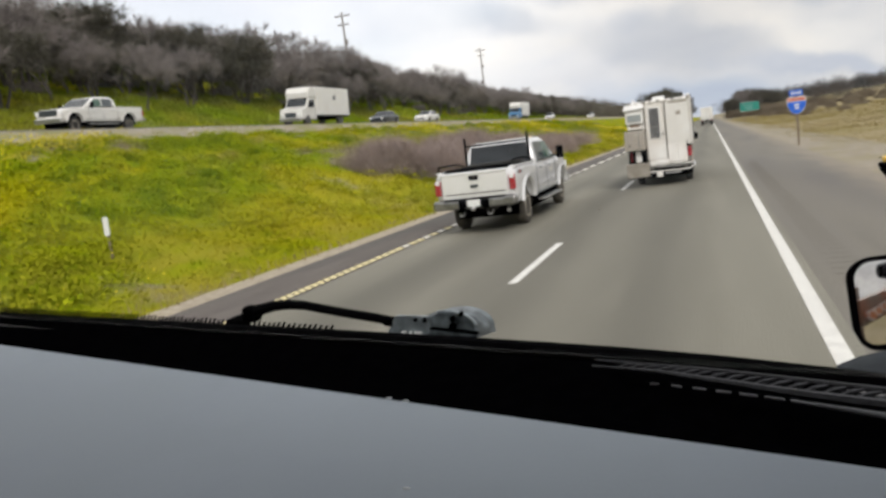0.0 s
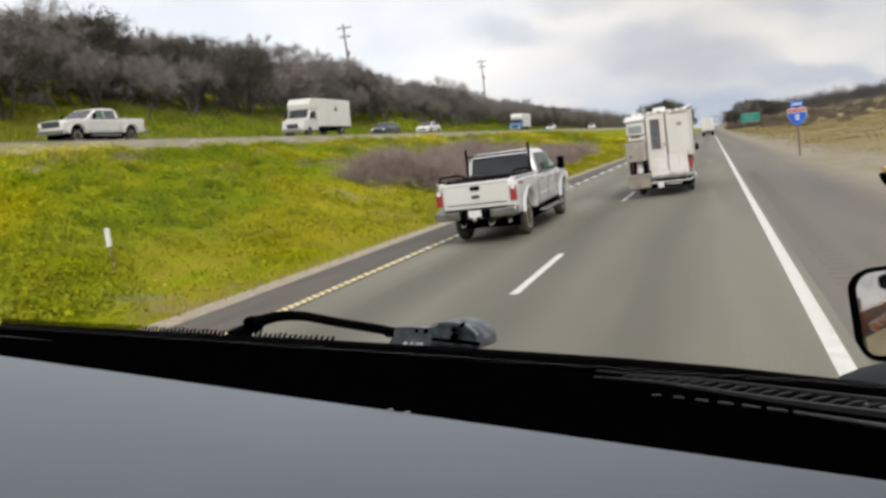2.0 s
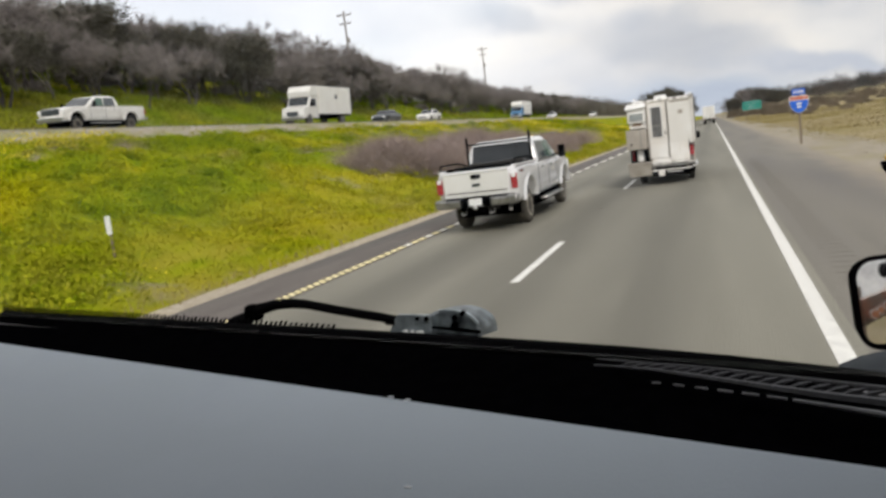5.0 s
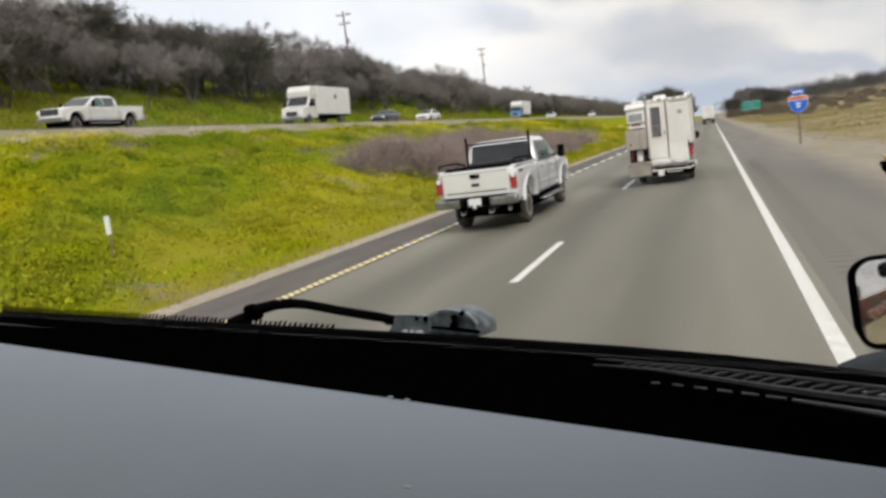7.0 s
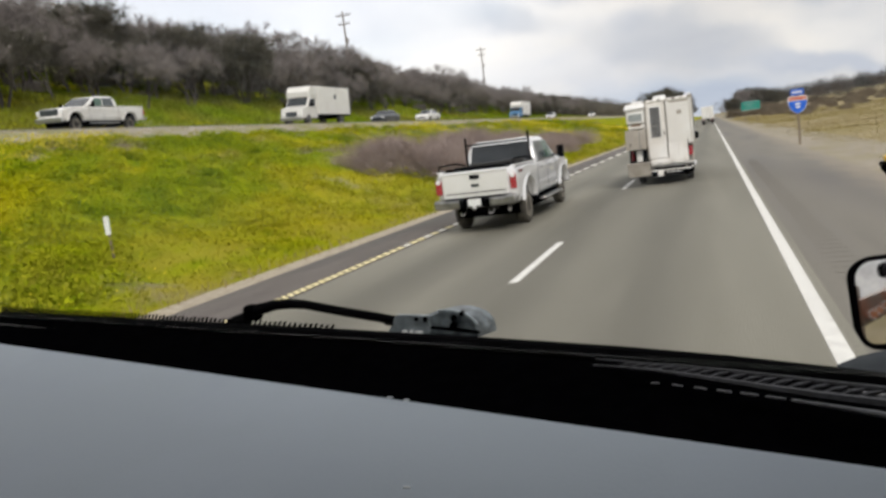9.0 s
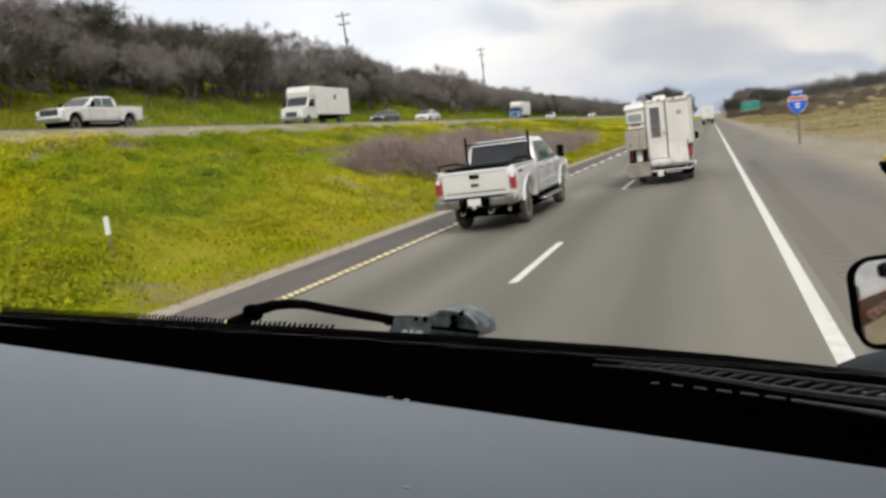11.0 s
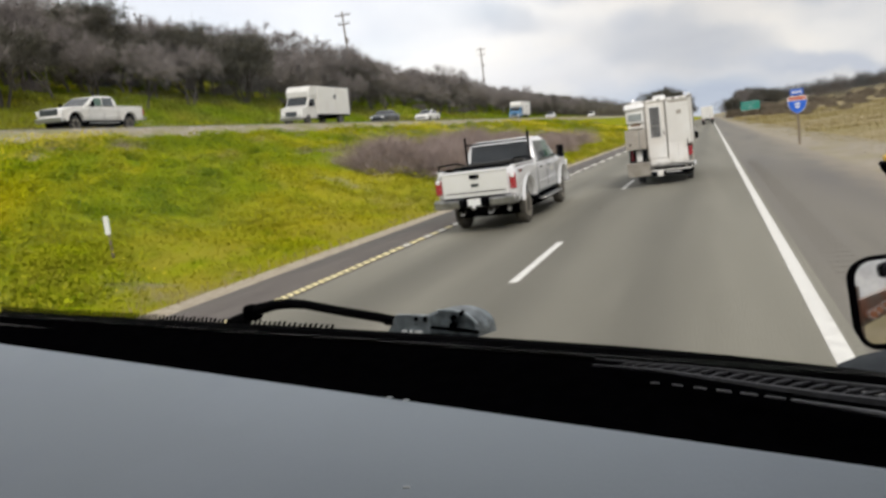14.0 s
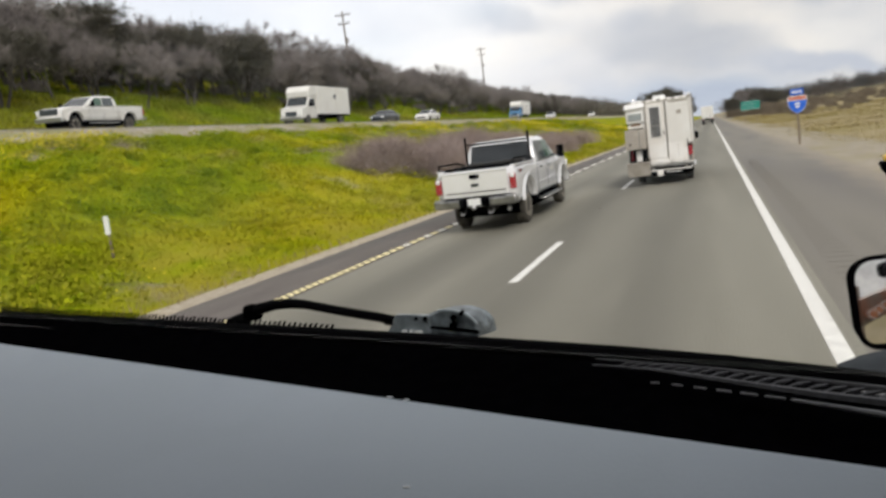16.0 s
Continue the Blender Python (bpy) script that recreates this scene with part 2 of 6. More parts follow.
lane_wear(M_ASPHALT)
M_SHOULDER = material("dark_asphalt", (0.105, 0.09, 0.083), (0.15, 0.132, 0.12), 0.9, 2.0, bump=0.6, bump_scale=50, big=(0.09, 0.085, 0.08), big_scale=0.4, stretch=(1, 0.15, 1))
M_SHOULDER_R = material("worn_asphalt", (0.165, 0.153, 0.132), (0.22, 0.203, 0.172), 0.9, 1.4, bump=0.6, bump_scale=50, big=(0.15, 0.14, 0.13), big_scale=0.35, stretch=(1, 0.1, 1))
def dirt_edge(m, x0, x1, dirt):
    """Grit washed over the pavement from one side, in ragged tongues."""
    nd, lk = m.node_tree.nodes, m.node_tree.links
    b = nd["Principled BSDF"]
    src = b.inputs["Base Color"].links[0].from_socket
    tc, sx, n = nd.new("ShaderNodeTexCoord"), nd.new("ShaderNodeSeparateXYZ"), nd.new("ShaderNodeTexNoise")
    mp = nd.new("ShaderNodeMapping")
    mp.inputs["Scale"].default_value = (1.0, 0.25, 1.0)
    n.inputs["Scale"].default_value, n.inputs["Detail"].default_value = 1.6, 6.0
    lk.new(tc.outputs["Object"], sx.inputs[0])
    lk.new(tc.outputs["Object"], mp.inputs[0])
    lk.new(mp.outputs[0], n.inputs["Vector"])
    ad = nd.new("ShaderNodeMath")
    ad.operation = "MULTIPLY_ADD"
    lk.new(n.outputs["Fac"], ad.inputs[0])
    ad.inputs[1].default_value = (x1 - x0) * 1.6
    lk.new(sx.outputs[0], ad.inputs[2])
    mr = nd.new("ShaderNodeMapRange")
    mr.interpolation_type = "SMOOTHSTEP"
    lift = (x1 - x0) * 0.8
    mr.inputs["From Min"].default_value, mr.inputs["From Max"].default_value = x0 + lift, x1 + lift
    lk.new(ad.outputs[0], mr.inputs["Value"])
    mx = nd.new("ShaderNodeMix")
    mx.data_type = "RGBA"
    lk.new(mr.outputs[0], mx.inputs["Factor"])
    lk.new(src, mx.inputs[6])
    mx.inputs[7].default_value = (*dirt, 1)
    lk.new(mx.outputs[2], b.inputs["Base Color"])


dirt_edge(M_SHOULDER_R, 2.7, 4.1, (0.27, 0.235, 0.185))
M_FARROAD = material("pale_asphalt", (0.21, 0.2, 0.18), (0.27, 0.255, 0.235), 0.9, 1.0, bump=0.3, stretch=(1, 0.1, 1))
M_WHITE_LINE = material("white_road_paint", (0.62, 0.61, 0.58), (0.85, 0.84, 0.8), 0.6, 6, bump=0.3)
M_YELLOW_LINE = material("yellow_road_paint", (0.78, 0.65, 0.30), (0.90, 0.80, 0.48), 0.6, 6, bump=0.3)
M_JAG_GAP = material("dark_jag_gap", (0.055, 0.05, 0.047), (0.095, 0.085, 0.08), 0.9, 3, bump=0.3)
M_EDGE_BLOCK = material("cream_road_paint", (0.74, 0.70, 0.60), (0.88, 0.86, 0.78), 0.6, 6, bump=0.3)
M_GRAVEL = material("gravel", (0.30, 0.255, 0.19), (0.50, 0.435, 0.34), 0.95, 7, bump=1.0, bump_scale=30)
M_DIRT = material("dirt", (0.25, 0.215, 0.165), (0.37, 0.325, 0.255), 0.95, 1.5, bump=0.8, bump_scale=18, big=(0.27, 0.235, 0.145), big_scale=0.3)
M_DRYFIELD = material("dry_grass", (0.22, 0.175, 0.085), (0.36, 0.29, 0.155), 0.95, 0.45, bump=0.35, bump_scale=5, big=(0.25, 0.20, 0.08), big_scale=0.05)
M_SLOPE = material("slope_grass", (0.10, 0.165, 0.006), (0.19, 0.26, 0.01), 0.9, 0.3, island=0.3, big=(0.19, 0.195, 0.03), big_scale=0.08, spec=0.0)
M_DRYBLADE = material("dry_blades", (0.25, 0.20, 0.095), (0.38, 0.31, 0.165), 0.9, 0.4, island=0.10, big=(0.27, 0.225, 0.075), big_scale=0.05, spec=0.05)
M_FLOWER = material("mustard_flowers", (0.52, 0.43, 0.02), (0.66, 0.56, 0.04), 0.7, 3, island=0.2, spec=0.2)
M_BARK = material("bark", (0.045, 0.04, 0.036), (0.10, 0.088, 0.078), 0.95, 6, bump=0.8)
M_TWIG = material("bare_twigs", (0.165, 0.148, 0.144), (0.29, 0.263, 0.256), 0.95, 0.5, island=0.4, spec=0.1)
M_LEAF = material("oak_leaves", (0.06, 0.058, 0.047), (0.125, 0.117, 0.095), 0.8, 0.6, island=0.35, spec=0.2)
M_BRUSH = material("dead_brush", (0.24, 0.185, 0.17), (0.37, 0.30, 0.275), 0.95, 0.8, island=0.3, spec=0.1)
M_FIELDBRUSH = material("brown_brush", (0.15, 0.125, 0.095), (0.29, 0.24, 0.18), 0.95, 0.5, island=0.35, spec=0.1)
M_FARWOOD = material("far_woods", (0.085, 0.08, 0.072), (0.18, 0.16, 0.14), 0.95, 0.15, island=0.4, spec=0.1)
M_RIDGE = material("ridge_woods", (0.042, 0.046, 0.05), (0.10, 0.10, 0.10), 0.95, 0.12, island=0.35, spec=0.05, big=(0.12, 0.095, 0.08), big_scale=0.02)
M_DASH = material("grey_dash_vinyl", (0.285, 0.328, 0.376), (0.345, 0.392, 0.443), 0.6, 5, bump=0.06, bump_scale=260, big=(0.30, 0.345, 0.385), big_scale=2.5)
# far blacker than plastic: the shade over the tray is put into this colour
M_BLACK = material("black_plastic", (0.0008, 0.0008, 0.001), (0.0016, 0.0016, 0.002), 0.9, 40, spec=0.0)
M_RUBBER = material("black_rubber", (0.0015, 0.0015, 0.002), (0.0035, 0.0035, 0.004), 0.85, 30, spec=0.02)
M_FENDER = material("dull_dark_fender", (0.02, 0.025, 0.03), (0.04, 0.048, 0.055), 0.7, 6, spec=0.15)
M_GROOVE = material("worn_groove", (0.155, 0.143, 0.124), (0.205, 0.19, 0.162), 0.9, 6, bump=0.4)
M_RIB = material("worn_black_rib", (0.003, 0.003, 0.0045), (0.034, 0.034, 0.042), 0.55, 60, bump=0.1)
M_RIM_HIGHLIGHT = material("pale_edge_highlight", (0.28, 0.33, 0.36), (0.46, 0.52, 0.55), 0.45, 40)
M_BEAD_HIGHLIGHT = material("grey_highlight_bead", (0.07, 0.07, 0.078), (0.18, 0.18, 0.19), 0.45, 30)
M_WIPERCAP = material("grey_wiper_cover", (0.02, 0.027, 0.032), (0.23, 0.275, 0.30), 0.35, 42, bump=0.3)
M_LINK = material("dull_grey_alloy", (0.10, 0.125, 0.14), (0.30, 0.345, 0.375), 0.4, 30, bump=0.3)
M_SHADE_TRIM = material("dark_shade_trim", (0.035, 0.035, 0.036), (0.06, 0.06, 0.06), 0.8, 20, bump=0.2)
M_OUTSIDE = material("dull_brown_prop_paint", (0.10, 0.075, 0.06), (0.24, 0.17, 0.13), 0.5, 9, big=(0.30, 0.10, 0.05), big_scale=6.0)
M_CABIN = material("cab_lining", (0.18, 0.18, 0.18), (0.24, 0.24, 0.24), 0.9, 20, bump=0.2)
M_TYRE = material("tyre_rubber", (0.015, 0.015, 0.015), (0.04, 0.038, 0.035), 0.85, 12, bump=0.3)
M_MUDTYRE = material("dusty_tyre", (0.032, 0.029, 0.025), (0.095, 0.085, 0.068), 0.9, 5, bump=0.4)
M_CHROME = material("steel", (0.5, 0.5, 0.5), (0.68, 0.68, 0.68), 0.28, 8, metal=1.0)
# dark mottling puts the road's reflection into the steel's colour
M_BUMPER = material("mottled_bumper_steel", (0.16, 0.16, 0.155), (0.42, 0.42, 0.41), 0.3, 3.5, metal=0.9, bump=0.1)
M_ALLOY = material("dusty_alloy", (0.40, 0.36, 0.29), (0.58, 0.53, 0.45), 0.6, 6, metal=0.3)
M_SILVER = material("silver_paint", (0.79, 0.80, 0.825), (0.86, 0.87, 0.89), 0.25, 1.5, metal=0.2, coat=0.6, big=(0.77, 0.775, 0.785), big_scale=0.9)
M_WHITE = material("white_paint", (0.72, 0.72, 0.70), (0.8, 0.8, 0.78), 0.35, 2, coat=0.4, big=(0.70, 0.69, 0.66), big_scale=0.8)
M_OFFWHITE = material("weathered_siding", (0.74, 0.735, 0.72), (0.85, 0.845, 0.83), 0.5, 2.5, bump=0.1, big=(0.70, 0.675, 0.635), big_scale=0.7)
M_TAN = material("tan_board", (0.33, 0.30, 0.265), (0.43, 0.395, 0.35), 0.8, 4, bump=0.2, big=(0.34, 0.31, 0.27), big_scale=1.2)
M_GREYBOARD = material("grey_brown_board", (0.23, 0.21, 0.18), (0.33, 0.305, 0.265), 0.8, 4, bump=0.2, big=(0.22, 0.195, 0.16), big_scale=1.4)
M_GREYPAINT = material("dull_grey_paint", (0.19, 0.185, 0.175), (0.26, 0.25, 0.24), 0.45, 2, coat=0.3, big=(0.23, 0.215, 0.195), big_scale=0.8)
M_BEIGEPAINT = material("dusty_beige_paint", (0.45, 0.42, 0.37), (0.56, 0.53, 0.47), 0.5, 2, big=(0.42, 0.38, 0.32), big_scale=0.9)
M_DARKPAINT = material("dark_blue_grey_paint", (0.03, 0.04, 0.05), (0.06, 0.07, 0.08), 0.3, 2, coat=0.6)
M_BLUEPAINT = material("blue_paint", (0.05, 0.2, 0.42), (0.08, 0.27, 0.5), 0.35, 2, coat=0.5)
M_CARGLASS = material("dark_window_glass", (0.012, 0.015, 0.018), (0.03, 0.035, 0.04), 0.08, 2, spec=0.6)
M_SIDEGLASS = material("grey_side_glass", (0.07, 0.085, 0.095), (0.14, 0.16, 0.17), 0.08, 1.2, spec=0.6)
M_GREENGLASS = material("green_tinted_window_glass", (0.05, 0.11, 0.085), (0.12, 0.2, 0.16), 0.08, 1.2, spec=0.6)
M_PALEGLASS = material("curtained_window_glass", (0.30, 0.36, 0.38), (0.42, 0.47, 0.48), 0.15, 3, spec=0.6)
M_RED = material("red_lens", (0.27, 0.018, 0.03), (0.42, 0.035, 0.045), 0.25, 10, coat=0.5)
M_SIGNBLUE = material("blue_sign_sheet", (0.005, 0.10, 0.58), (0.012, 0.14, 0.68), 0.5, 5)
M_SIGNRED = material("red_sign_sheet", (0.50, 0.13, 0.08), (0.62, 0.22, 0.15), 0.5, 5)
M_SIGNGREEN = material("green_sign_sheet", (0.0, 0.19, 0.155), (0.002, 0.24, 0.20), 0.5, 3)
M_SIGNWHITE = material("white_sign_sheet", (0.7, 0.72, 0.72), (0.82, 0.83, 0.83), 0.5, 5)
M_SCREEN = material("dark_door_screen", (0.075, 0.077, 0.08), (0.12, 0.12, 0.122), 0.5, 6, big=(0.2, 0.2, 0.2), big_scale=1.5)
M_RUST = material("rust_stain", (0.16, 0.09, 0.05), (0.28, 0.17, 0.1), 0.9, 14)
M_WOOD = material("weathered_post", (0.16, 0.125, 0.09), (0.26, 0.21, 0.16), 0.9, 8, bump=0.4)
M_POLE = material("grey_pole", (0.20, 0.185, 0.17), (0.31, 0.29, 0.275), 0.9, 4, bump=0.3)
M_AMBER = material("amber_lens", (0.7, 0.42, 0.05), (0.85, 0.55, 0.1), 0.3, 8)
M_ORANGE_PROP = material("orange_prop_paint", (0.42, 0.15, 0.07), (0.60, 0.26, 0.14), 0.3, 8)
M_WINDSHIELD = glass("windshield_glass", (0.97, 0.985, 0.98), 0.02)


# ---- mesh helpers ----
def link(name, bm, mat, parent=None, label="", smooth=False):
    me = bpy.data.meshes.new(name)
    bmesh.ops.recalc_face_normals(bm, faces=bm.faces[:])
    bm.to_mesh(me)
    bm.free()
    for m in mat if isinstance(mat, (list, tuple)) else [mat]:
        me.materials.append(m)
    if smooth:
        for p in me.polygons:
            p.use_smooth = True
    ob = new(name, me)
    if parent:
        ob.parent = parent
    if label:
        ob["label"] = label
    return ob


def part(name, bm, mat, parent, label="", smooth=False):
    return link(name, bm, mat, parent, label, smooth)


def thing(name, label, category, m=None, group="", kind=""):
    ob = new(name)
    if m is not None:
        ob.matrix_basis = m
    return tagged(ob, label, category, group, kind)


def soup(name, verts, faces, mat, parent=None):
    """A mesh from number arrays made by rule."""
    me = bpy.data.meshes.new(name)
    v, f = np.asarray(verts, np.float32), np.asarray(faces, np.int32)
    k = f.shape[1]
    me.vertices.add(len(v))
    me.vertices.foreach_set("co", v.ravel())
    me.loops.add(f.size)
    me.loops.foreach_set("vertex_index", f.ravel())
    me.polygons.add(len(f))
    me.polygons.foreach_set("loop_start", np.arange(0, f.size, k, dtype=np.int32))
    me.update(calc_edges=True)
    me.validate()
    for m in mat if isinstance(mat, (list, tuple)) else [mat]:
        me.materials.append(m)
    ob = new(name, me)
    if parent:
        ob.parent = parent
    return ob


def box(bm, c, s, bevel=0.0, seg=2, turn=None):
    geo = bmesh.ops.create_cube(bm, size=1.0)["verts"]
    bmesh.ops.scale(bm, vec=s, verts=geo)
    if turn is not None:
        bmesh.ops.transform(bm, matrix=turn, verts=geo)
    bmesh.ops.translate(bm, vec=c, verts=geo)
    if bevel:
        es = list({e for v in geo for e in v.link_edges})
        bmesh.ops.bevel(bm, geom=es, offset=bevel, segments=seg, affect="EDGES", profile=0.5)
    return bm


def one_box(c, s, bevel=0.0, seg=2, turn=None):
    return box(bmesh.new(), c, s, bevel, seg, turn)


def prism(bm, pts, x0, x1, bevel=0.0, seg=2, belt=None, lean=0.0):
    """Side outline (y, z) drawn out from x0 to x1; above belt the sides lean in."""
    a = [bm.verts.new((x0, y, z)) for y, z in pts]
    b = [bm.verts.new((x1, y, z)) for y, z in pts]
    n = len(pts)
    bm.faces.new(a)
    bm.faces.new(b[::-1])
    for i in range(n):
        bm.faces.new((a[i], b[i], b[(i + 1) % n], a[(i + 1) % n]))
    if belt is not None:
        mid = (x0 + x1) / 2
        for v in a + b:
            if v.co.z > belt:
                v.co.x = mid + (v.co.x - mid) * (1 - lean * (v.co.z - belt))
    if bevel:
        bmesh.ops.recalc_face_normals(bm, faces=bm.faces[:])
        es = [e for e in bm.edges if len(e.link_faces) == 2 and e.calc_face_angle(0) > 0.35 and any(len(f.verts) == n for f in e.link_faces)]
        bmesh.ops.bevel(bm, geom=es, offset=bevel, segments=seg, affect="EDGES", profile=0.5)
    return bm


def lathe(bm, prof, n=24, c=(0, 0, 0)):
    """Profile (x along the axle, radius) turned round the x axis."""
    rings = []
    for x, r in prof:
        rings.append([bm.verts.new((c[0] + x, c[1] + r * math.cos(2 * math.pi * i / n), c[2] + r * math.sin(2 * math.pi * i / n))) for i in range(n)])
    for p, q in zip(rings, rings[1:]):
        for i in range(n):
            bm.faces.new((p[i], p[(i + 1) % n], q[(i + 1) % n], q[i]))
    bm.faces.new(rings[0])
    bm.faces.new(rings[-1][::-1])
    return bm


def tube(bm, pts, r, n=8):
    pts = [Vector(p) for p in pts]
    rad = r if isinstance(r, (list, tuple)) else [r] * len(pts)
    rings = []
    for i, p in enumerate(pts):
        d = (pts[min(i + 1, len(pts) - 1)] - pts[max(i - 1, 0)]).normalized()
        q = d.to_track_quat("Z", "Y")
        rings.append([bm.verts.new(p + q @ Vector((rad[i] * math.cos(2 * math.pi * k / n), rad[i] * math.sin(2 * math.pi * k / n), 0))) for k in range(n)])
    for a, b in zip(rings, rings[1:]):
        for k in range(n):
            bm.faces.new((a[k], a[(k + 1) % n], b[(k + 1) % n], b[k]))
    bm.faces.new(rings[0][::-1])
    bm.faces.new(rings[-1])
    return bm


def slab(bm, corners, thick):
    """A plate with the given corners, thickened along its normal."""
    cs = [Vector(c) for c in corners]
    n = (cs[1] - cs[0]).cross(cs[2] - cs[0]).normalized() * thick
    a = [bm.verts.new(c) for c in cs]
    b = [bm.verts.new(c + n) for c in cs]
    k = len(cs)
    bm.faces.new(a[::-1])
    bm.faces.new(b)
    for i in range(k):
        bm.faces.new((a[i], a[(i + 1) % k], b[(i + 1) % k], b[i]))
    return bm


# ---- the land ----
def opp_height(y):
    """Height of the near edge of the opposite carriageway."""
    return np.interp(y, [-300, 0, 26, 60, 90, 170, 284, 600, 1500, 4000], [4.6, 5.25, 5.33, 5.36, 5.43, 5.6, 5.8, 5.4, 3.5, 0.0])


_wr = np.random.default_rng(21)
WAVES = [(2 * np.pi / _wr.uniform(lo, hi), _wr.uniform(0, np.pi), _wr.uniform(0, 6.28), amp) for lo, hi, amp, n in ((0.9, 1.8, 0.018, 7), (2.2, 4.5, 0.04, 6), (6, 14, 0.09, 5)) for _ in range(n)]


def bumps(x, y):
    """Uneven ground: many crossing swells, in metres."""
    return sum(a * np.sin(k * (x * np.cos(d) + y * np.sin(d)) + ph) for k, d, ph, a in WAVES)


def land(x, y):
    """Height of the land: a grass bank up to a dirt verge and the other carriageway, a wooded slope behind it; a dry field and a ridge across the road."""
    x, y = np.asarray(x, float), np.asarray(y, float)
    zo = opp_height(y)
    s = np.clip((-x - 8.7) / 19.3, 0, 1)
    median = (zo - 0.85) * s + bumps(x, y) * np.clip(s * 8, 0, 1) * np.clip((1 - s) * 10, 0.25, 1) - 0.02
    verge = zo - 0.85 + 0.83 * np.clip((-x - 28.0) / 1.9, 0, 1) + bumps(x * 1.3, y) * 0.3 * np.clip((29.9 + x) / 1.0, 0, 1)
    up = -x - 43.0
    steep = np.interp(y, [0, 90, 170, 300, 600], [1.0, 1.0, 0.8, 0.55, 0.3])
    slope = zo + 0.72 + steep * (0.42 * np.clip(up, 0, 10) + 0.33 * np.clip(up - 10, 0, 30) + 0.16 * np.clip(up - 40, 0, 90)) + bumps(x * 0.5, y * 0.5) * 1.2 * np.clip(up / 8, 0, 1)
    left = np.where(x > -28.0, median, np.where(x > -29.95, verge, np.where(x > -43.0, zo - 0.07 + 0.06 * np.clip(-x - 30.0, 0, 13), slope)))
    field = -0.08 + bumps(x * 0.5, y * 0.3) * 0.5 * np.clip((x - 6) / 6, 0, 1) + 0.01 * np.clip(x - 8, 0, 60)
    ridge = np.clip((y - 260) / 230, 0, 1)
    ridge = ridge * ridge * (3 - 2 * ridge) * np.interp(x, [4, 14, 36, 60, 94, 200, 600], [0.5, 3.0, 5.0, 6.0, 7.2, 11, 30])
    right = field + ridge
    return np.where(x < -8.3, left, np.where(x > 4.0, right, -0.07))


gx = np.unique(np.concatenate([[-3500, -2000, -1200, -800, -500, -300, -200, -150, -120, -100, -85], np.arange(-78, -43.1, 1.6), [-43.0, -42.9], np.linspace(-29.95, -28.0, 6), np.arange(-27.7, -8.8, 0.34), [-8.95, -8.7, -8.4, -7.9, 3.9, 4.0, 4.5, 5.2, 6, 7, 8], np.arange(10, 40, 3.0), np.arange(40, 110, 8.0), [120, 140, 170, 220, 300, 420, 600, 900, 1500, 2500, 3500]]))
gy = np.unique(np.concatenate([[-600, -300, -150, -80, -40, -20, -8], np.arange(-2, 7, 1.5), np.arange(7, 46, 0.36), np.arange(46, 90, 1.1), np.arange(90, 160, 3.0), np.arange(160, 620, 12.0), [650, 700, 800, 1000, 1300, 1700, 2300, 3000, 4000]]))
GX, GY = np.meshgrid(gx, gy)
GZ = land(GX, GY)
nx, ny = len(gx), len(gy)
idx = np.arange(nx * ny).reshape(ny, nx)
quads = np.stack([idx[:-1, :-1], idx[:-1, 1:], idx[1:, 1:], idx[1:, :-1]], -1).reshape(-1, 4)
ground = soup("ground", np.stack([GX, GY, GZ], -1).reshape(-1, 3), quads, [M_SOIL, M_GRAVEL, M_DIRT, M_DRYFIELD, M_VERGE])
cx = (GX[:-1, :-1] + GX[1:, 1:]).ravel() / 2
ground.data.polygons.foreach_set("material_index", np.where((cx < -28.0) & (cx > -42.9), 4, np.where(cx < -8.75, 0, np.where(cx < -7, 1, np.where(cx < 6.6, 2, 3)))).astype(np.int32))
ground.data.polygons.foreach_set("use_smooth", np.ones(len(quads), bool))
tagged(ground, "green grass bank, gravel verge and dry field", "ground", kind="structure")


def strip(name, x0, x1, y0, y1, mat, zf, thick, label, parent=None, category="", step=20.0, bank=0.0):
    """A paved band along the way, with thickness."""
    ys = np.arange(y0, y1 + step, step)
    bm = bmesh.new()
    rows = []
    for y in ys:
        z = float(zf(y))
        zl = z + bank * (x1 - x0)
        rows.append([bm.verts.new(p) for p in ((x0, y, zl - thick), (x0, y, zl), (x1, y, z), (x1, y, z - thick))])
    for a, b in zip(rows, rows[1:]):
        for i in range(3):
            bm.faces.new((a[i], a[i + 1], b[i + 1], b[i]))
    ob = link(name, bm, mat, parent)
    return tagged(ob, label, category, kind="structure") if not parent else ob


def flat(y):
    return 0.0


road = strip("road", -6.62, 1.02, -120, 2400, M_ASPHALT, flat, 0.12, "worn grey two-lane asphalt carriageway", category="road")
strip("shoulder", -8.0, -6.62, -120, 2400, M_SHOULDER, flat, 0.12, "narrow dark asphalt shoulder beside the grass bank", category="shoulder")
strip("shoulder", 1.02, 3.95, -120, 2400, M_SHOULDER_R, flat, 0.12, "wide worn asphalt shoulder beside the dirt verge", category="shoulder")
strip("far_road", -42.4, -30.0, -200, 1500, M_FARROAD, opp_height, 0.12, "pale asphalt of the opposite carriageway", category="road", step=8, bank=0.06)
strip("edge_line", -6.52, -6.39, -120, 4, M_YELLOW_LINE, lambda y: 0.006, 0.006, "", road, step=4)
strip("edge_line", 0.765, 0.915, -120, 2000, M_WHITE_LINE, lambda y: 0.006, 0.006, "", road)
